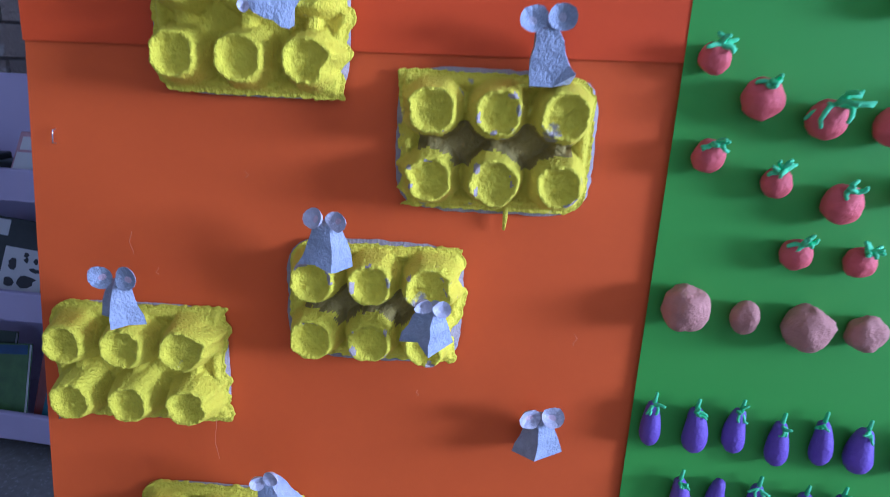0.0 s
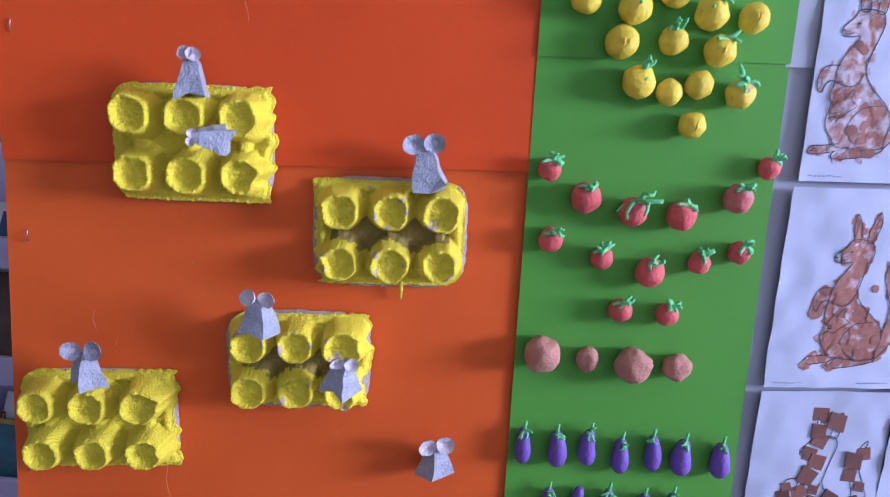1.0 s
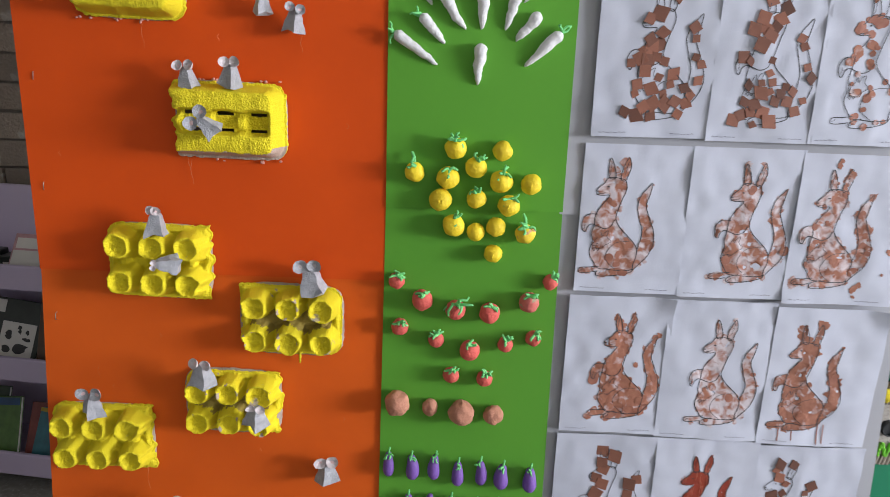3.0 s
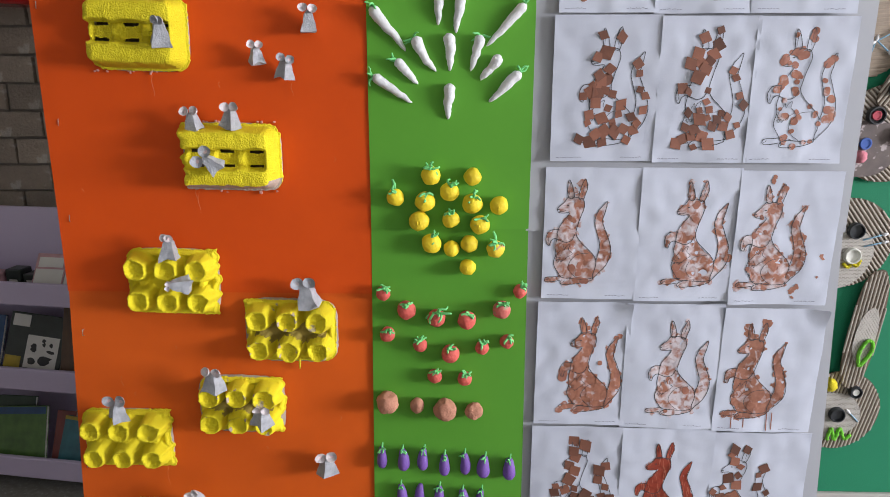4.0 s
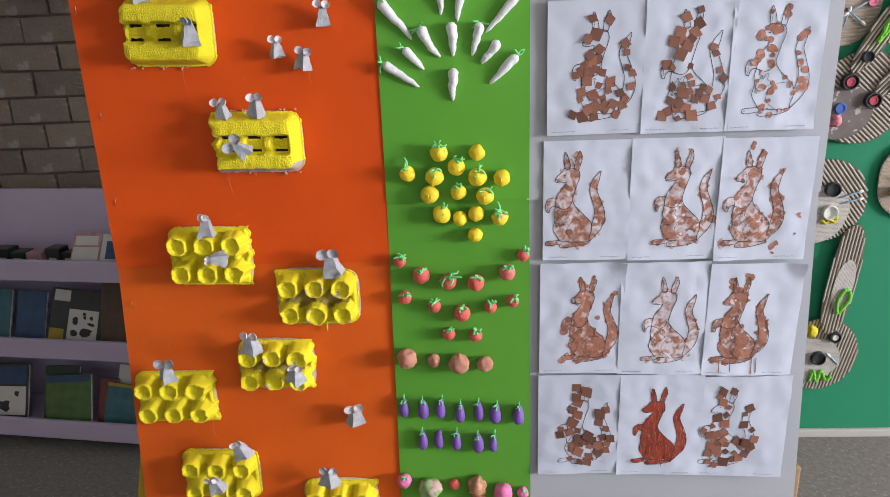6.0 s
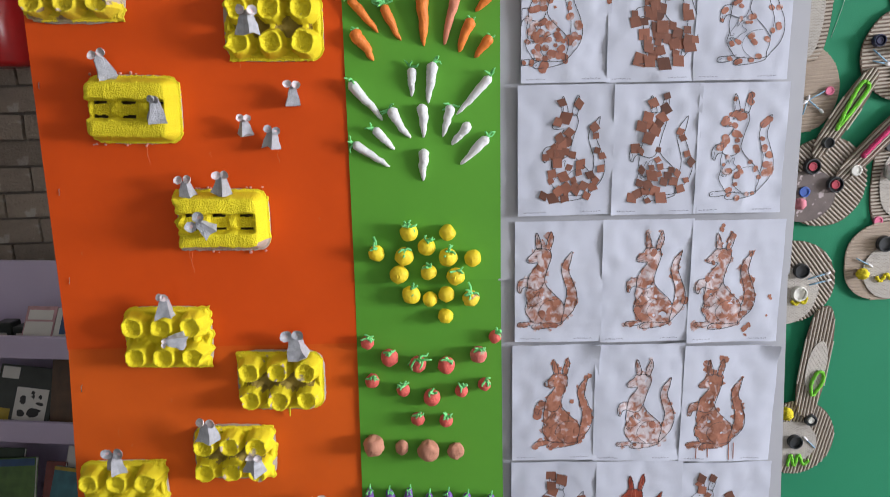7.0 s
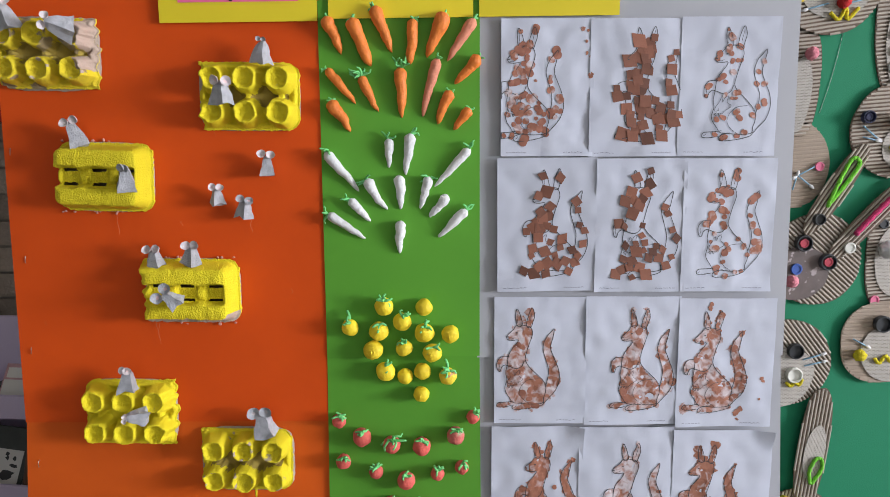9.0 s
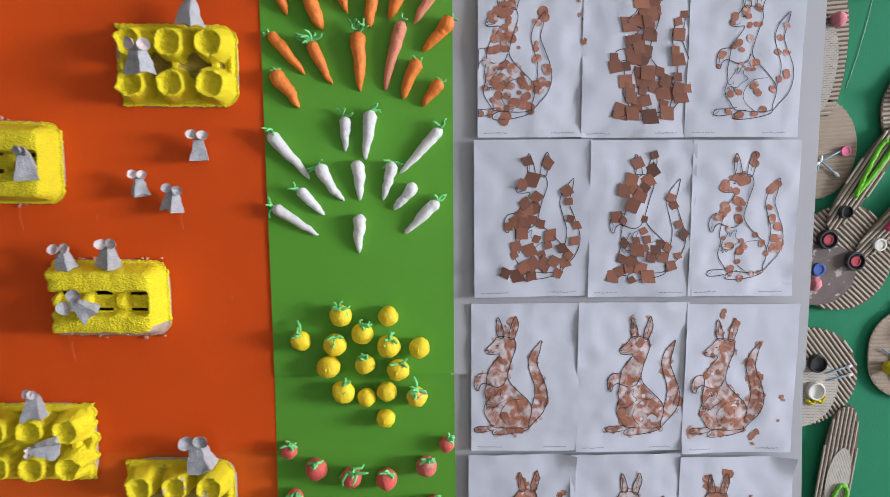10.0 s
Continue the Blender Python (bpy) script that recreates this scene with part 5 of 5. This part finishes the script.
c = card_shape(0.944, 1.229, 0.076, 0.078, 0, -42, "large round corrugated cutout with caps and dark newspaper", level=1)
newspaper(c, 0.915, 1.205, 0.052, 0.045, 20, "newsprint_dark")
cap(c, 0.919, 1.257, 0.014, "cap_dark", "cap_red"); cap(c, 0.961, 1.225, 0.014, "cap_dark", "cap_red")
button(c, 0.911, 1.213, 0.0095, "cap_blue"); pom(c, 0.902, 1.193, 0.010, "pom_pink")
c = card_shape(1.026, 1.296, 0.090, 0.018, 47, 47, "narrow corrugated cutout with a pink pipe cleaner", level=2, power=2.6)
pipe(c, [(1.000, 1.272), (1.020, 1.295), (1.048, 1.325), (1.070, 1.345)], "pipe_pink", 0.0045)
button(c, 0.994, 1.249, 0.0095, "cap_white")
c = card_shape(0.906, 1.050, 0.076, 0.076, 0, -52, "round corrugated cutout with caps and a newspaper patch", level=1)
newspaper(c, 0.893, 1.024, 0.062, 0.052, 25)
cap(c, 0.917, 1.072, 0.0135, "cap_dark"); cap(c, 0.917, 1.030, 0.0135, "cap_white")
pipe(c, [(0.905, 1.016), (0.913, 1.010), (0.920, 1.016), (0.928, 1.012), (0.932, 1.022)], "pipe_yellow", 0.0028)
bud(c, 0.932, 1.056, 0.966, 1.066); bud(c, 0.935, 1.045, 0.968, 1.053)
c = card_shape(0.958, 0.898, 0.108, 0.026, 84, 84, "leaf-shaped corrugated cutout with newspaper and lime pipe cleaner", level=2, power=2.6)
newspaper(c, 0.960, 0.890, 0.018, 0.050, -8)
pipe(c, [(0.955, 0.835), (0.952, 0.858), (0.962, 0.880), (0.972, 0.878), (0.972, 0.860), (0.957, 0.835)], "pipe_green", 0.003)
c = card_shape(0.938, 0.745, 0.073, 0.075, 0, 78, "round corrugated cutout with caps and lime pipe cleaner", level=1)
newspaper(c, 0.925, 0.735, 0.052, 0.046, 10)
cap(c, 0.960, 0.784, 0.011, "cap_dark", "cap_white"); cap(c, 0.935, 0.740, 0.0135, "cap_dark"); pom(c, 0.911, 0.800, 0.012, "pom_yellow")
pipe(c, [(0.925, 0.690), (0.930, 0.712), (0.938, 0.690), (0.945, 0.712), (0.955, 0.692), (0.965, 0.700)], "pipe_green", 0.0028)
bud(c, 0.975, 0.725, 0.955, 0.745)
c = card_shape(1.068, 1.592, 0.050, 0.108, 4, 5, "tall corrugated cutout with a newspaper strip and buttons", level=0, power=2.5)
newspaper(c, 1.075, 1.570, 0.040, 0.085, 4)
button(c, 1.048, 1.592, 0.0075, "cap_navy"); button(c, 1.050, 1.566, 0.008, "cap_yellow"); button(c, 1.049, 1.541, 0.0085, "foil")
c = card_shape(1.066, 1.440, 0.080, 0.078, 0, 4, "round brown corrugated cutout with pompoms and buds", level=1)
newspaper(c, 1.078, 1.412, 0.040, 0.038)
cap(c, 1.010, 1.462, 0.0105, "cap_navy", "cap_navy"); pom(c, 1.059, 1.455, 0.013, "pom_orange"); bud(c, 1.004, 1.448, 1.032, 1.425); bud(c, 1.005, 1.430, 1.030, 1.424)
pipe(c, [(1.050, 1.415), (1.058, 1.405), (1.066, 1.412), (1.068, 1.430)], "pipe_yellow", 0.003); pom(c, 1.066, 1.380, 0.010, "pom_orange")
c = card_shape(1.078, 1.235, 0.048, 0.102, 0, 5, "tall corrugated cutout with newspaper and crumpled foil", level=0, power=2.6)
newspaper(c, 1.082, 1.225, 0.038, 0.062)
button(c, 1.054, 1.287, 0.008, "cap_dark"); pom(c, 1.058, 1.245, 0.014, "foil"); button(c, 1.048, 1.158, 0.008, "cap_pink")
c = card_shape(1.072, 1.085, 0.076, 0.072, 0, 2, "round brown cardboard cutout with a yellow pompom", level=1, plain=True, power=2.3)
newspaper(c, 1.086, 1.068, 0.056, 0.052)
cap(c, 1.060, 1.118, 0.0145, "cap_dark"); pom(c, 1.024, 1.065, 0.010, "pom_yellow"); bud(c, 1.014, 1.092, 1.040, 1.078)
pipe(c, [(1.052, 1.058), (1.060, 1.050), (1.070, 1.062), (1.078, 1.052)], "pipe_yellow", 0.003)
part("thread", tube(bmesh.new(), [(0.968, 0.0695, 1.600), (0.961, 0.0690, 1.560), (0.951, 0.0690, 1.515), (0.938, 0.0695, 1.470)], 0.00028, 5), M["clay_white"], gb, "loose white thread")

# ---- bookcase ----
BC = pose(-0.94, 0.80, 0.0, 0, 0, -7)
bookcase = thing("bookcase", BC, "low lilac picture-book case with three lipped tiers", "bookcase")
BW = -1.02
for x in (BW, 0.55):
    part("side_panel", boxed((x, -0.01, 0.0), (x + 0.022, 0.24, 0.90), 0.003), M["lilac"], bookcase, smooth=False)
part("back_panel", boxed((BW + 0.022, 0.225, 0.03), (0.55, 0.24, 0.905), 0.002), M["lilac"], bookcase, smooth=False)
for z, y in ((0.125, 0.0), (0.435, 0.01), (0.715, 0.02)):
    part("shelf", boxed((BW + 0.022, y + 0.016, z - 0.055), (0.55, 0.225, z - 0.040), 0.002), M["lilac"], bookcase, smooth=False)
    part("lip", boxed((BW + 0.022, y, z - 0.072), (0.55, y + 0.016, z), 0.004), M["lilac"], bookcase, "pale front lip", smooth=False)


def book(x, tier, w, h, mat, label, lean=22, depth=0.012, y=0.055, spread=None):
    """A picture book that leans back on its tier. x: its left edge along the case."""
    z = (0.085, 0.395, 0.675)[tier]
    x -= (0.13, 0.135, 0.035)[tier]
    at = BC @ Matrix.Translation((x, y, z)) @ Euler((radians(-lean), radians((5.0 * math.sin(x * 41 + tier)) if tier < 2 else 0), 0)).to_matrix().to_4x4()
    t = thing("book", at, label, "book", "picture books in the case")
    part("cover", boxed((0, 0, 0), (w, depth * 0.2, h), 0.0015), M[mat], t, smooth=False)
    part("page_block", boxed((0.003, depth * 0.2, 0.002), (w - 0.002, depth * 0.85, h - 0.003)), M["cream"], t, smooth=False)
    part("back_cover", boxed((0, depth * 0.85, 0), (w, depth, h), 0.001), M[mat], t, smooth=False)
    for (a, b, c, d, m) in spread or ():
        pic = boxed((a * w, -0.0008, c * h), (b * w, 0.0, d * h))
        if m == "black":
            pic.free()
            pic = bmesh.new()
            rk = random.Random(int(a * 1000 + c * 77))
            ring = [(w * (a + b) / 2 + w * (b - a) * rk.uniform(0.35, 0.75) * math.cos(q), h * (c + d) / 2 + h * (d - c) * rk.uniform(0.35, 0.75) * math.sin(q)) for q in (k * 0.6283 for k in range(10))]
            pic.faces.new([pic.verts.new((p, -0.0014, r)) for p, r in ring])
        part("cover_picture", pic, M[m], t, smooth=False)
    return t


book(-0.73, 1, 0.20, 0.20, "book_teal", "teal picture book leaning in the case")
book(-0.50, 1, 0.20, 0.19, "book_teal", "worn teal picture book with a pale spine", spread=((0.1, 0.6, 0.2, 0.6, "book_blue"),))
book(-0.275, 1, 0.115, 0.185, "book_blue", "dark blue picture book leaning in the case")
book(-0.150, 1, 0.20, 0.20, "book_dark", "dark picture book with white and yellow shapes", spread=((0.05, 0.35, 0.78, 0.97, "cream"), (0.02, 0.3, 0.03, 0.3, "book_yellow"), (0.36, 0.92, 0.14, 0.66, "cream"), (0.44, 0.56, 0.4, 0.52, "black"), (0.60, 0.84, 0.22, 0.36, "black"), (0.64, 0.70, 0.5, 0.56, "black"), (0.76, 0.82, 0.5, 0.56, "black"), (0.42, 0.54, 0.2, 0.3, "black"), (0.62, 0.68, 0.56, 0.62, "black"), (0.74, 0.86, 0.4, 0.45, "black")))
book(0.062, 1, 0.18, 0.22, "book_brown", "brown picture book leaning in the case")
book(0.22, 1, 0.17, 0.2, "book_forest", "dark green picture book leaning in the case")
book(-0.66, 0, 0.20, 0.19, "book_dark", "dark picture book on the low tier")
book(-0.495, 0, 0.185, 0.195, "book_dark", "dark blue and white picture book", spread=((0.05, 0.95, 0.62, 0.96, "book_blue"), (0.05, 0.95, 0.05, 0.58, "cream"), (0.35, 0.6, 0.12, 0.32, "black"), (0.15, 0.25, 0.4, 0.5, "black"), (0.7, 0.8, 0.4, 0.5, "black")))
book(-0.245, 0, 0.14, 0.20, "book_forest", "dark green picture book on the low tier")
book(-0.215, 0, 0.185, 0.175, "book_green", "leafy green picture book in front of others", y=0.032, spread=((0.02, 0.98, 0.85, 0.98, "book_blue"),))
book(-0.020, 0, 0.07, 0.17, "book_red", "dull red picture book on the low tier", y=0.045)
book(0.012, 0, 0.20, 0.165, "book_teal", "blue-green picture book with yellow top edge", y=0.03, spread=((0.0, 1.0, 0.93, 1.0, "book_yellow"),))
book(0.030, 0, 0.16, 0.215, "cream", "white picture book behind a teal one", y=0.062)
book(0.28, 0, 0.2, 0.18, "book_green", "green picture book on the low tier")
book(-0.095, 2, 0.105, 0.125, "book_pink", "pale spiral calendar leaning on the top tier", lean=30, spread=((0.05, 0.95, 0.1, 0.6, "cream"), (0.1, 0.9, 0.65, 0.9, "cream")))
book(0.012, 2, 0.10, 0.12, "cream", "pale printed booklet on the top tier", lean=30, spread=((0.2, 0.9, 0.3, 0.8, "book_blue"),))
rt = random.Random(8)
for k in range(11):
    x = -0.80 + k * 0.062
    at = BC @ Matrix.Translation((x, 0.10 + rt.uniform(-0.02, 0.02), 0.675))
    mat = ("book_dark", "black", "book_forest", "book_pink", "book_dark")[k % 5]
    t = thing("small_box", at, ("small pink box" if mat == "book_pink" else "small dark box") + " on the case's top tier", "box", "small boxes on the top tier")
    part("box_body", boxed((0, 0, 0), (0.054, 0.05, rt.uniform(0.042, 0.058)), 0.004), M[mat], t, smooth=False)
    part("box_label", boxed((0.012, -0.0015, 0.012), (0.040, -0.0005, 0.024)), M["cream"], t, smooth=False)

# ---- things on the brick wall ----
fe = thing("fire_extinguisher", pose(-1.125, 1.08, 1.528), "red enamelled fire extinguisher hung on the brick wall", "fire extinguisher")
bm = bmesh.new()
prof = [(0.078, 0.0), (0.098, 0.006), (0.104, 0.02), (0.104, 0.22), (0.09, 0.265), (0.05, 0.295), (0.022, 0.30), (0.022, 0.32)]
rings = [[bm.verts.new((r * math.cos(a), r * math.sin(a), z)) for a in (2 * math.pi * k / 32 for k in range(32))] for r, z in prof]
for a, b in zip(rings, rings[1:]):
    for k in range(32):
        bm.faces.new((a[k], a[(k + 1) % 32], b[(k + 1) % 32], b[k]))
bm.faces.new(rings[0])
bm.faces.new(rings[-1])
part("cylinder", bm, M["extinguisher"], fe)
part("label_band", boxed((-0.03, -0.1070, 0.08), (0.03, -0.1020, 0.18)), M["cream"], fe, smooth=False)
part("handle", boxed((-0.09, -0.012, 0.32), (0.06, 0.012, 0.345), 0.004), M["black"], fe, smooth=False)
part("bracket", boxed((-0.03, 0.09, 0.1), (0.03, 0.119, 0.16), 0.003), M["black"], fe, smooth=False)


def picture(x0, x1, z0, z1, frame_mat, sheet_mat, label, bars=0, rim=0.018):
    t = thing("wall_picture", pose((x0 + x1) / 2, 1.174, z0), label, "framed picture")
    w, h = (x1 - x0) / 2, z1 - z0
    for lo, hi in (((-w, -0.012, 0), (-w + rim, 0.004, h)), ((w - rim, -0.012, 0), (w, 0.004, h)), ((-w + rim, -0.012, 0), (w - rim, 0.004, rim)), ((-w + rim, -0.012, h - rim), (w - rim, 0.004, h))):
        part("frame_bar", boxed(lo, hi, 0.002), M[frame_mat], t, smooth=False)
    part("print", boxed((-w + rim, -0.004, rim), (w - rim, 0.0, h - rim)), M[sheet_mat], t, smooth=False)
    rb = random.Random(int(x0 * 100))
    for k in range(bars):
        b = rb.uniform(0.03, 0.08)
        part("print_line", boxed((-b, -0.0052, 0.04 + k * 0.022), (b, -0.0042, 0.046 + k * 0.022)), M["pencil"], t, smooth=False)
    return t


picture(-0.955, -0.705, 1.900, 2.25, "black", "paper", "black-framed certificate with rows of small print", 12)
picture(-1.06, -0.965, 1.90, 2.2, "white_trim", "cream", "pale framed print beside a certificate")
picture(-0.665, -0.50, 1.92, 2.25, "book_brown", "book_teal", "painted picture in a brown frame")
picture(0.075, 0.24, 1.90, 2.2, "white_trim", "book_blue", "bluish picture in a pale frame")

# ---- bricks of the north wall ----
def brick_mesh(w, h, seed):
    bm = boxed((-w / 2, -0.003, -h / 2), (w / 2, 0.012, h / 2))
    bmesh.ops.subdivide_edges(bm, edges=[e for e in bm.edges if abs(e.verts[0].co.x - e.verts[1].co.x) > w / 2], cuts=3)
    for v in bm.verts:
        v.co += Vector((noise.noise(v.co * 60 + Vector((seed, 0, 0))) * 0.004, noise.noise(v.co * 50 + Vector((0, seed, 0))) * 0.004, noise.noise(v.co * 60 + Vector((0, 0, seed))) * 0.004))
    return mesh_of("brick", bm, M["brick"], False)


whole = [brick_mesh(0.207, 0.081, k * 3.7) for k in range(4)]
rb = random.Random(3)
for row in range(18):
    z = 0.80 + row * 0.090
    x = -2.12 + (0.108 if row % 2 else 0.0)
    while x < (-0.30 if z < 1.55 else 1.45):
        b = new("brick", whole[rb.randrange(4)])
        b.parent = wall_north
        b.matrix_basis = pose(x + rb.uniform(-0.003, 0.003), RY1 + 0.002 * rb.uniform(-1, 1), z, 0, rb.uniform(-0.7, 0.7), 0)
        x += 0.216
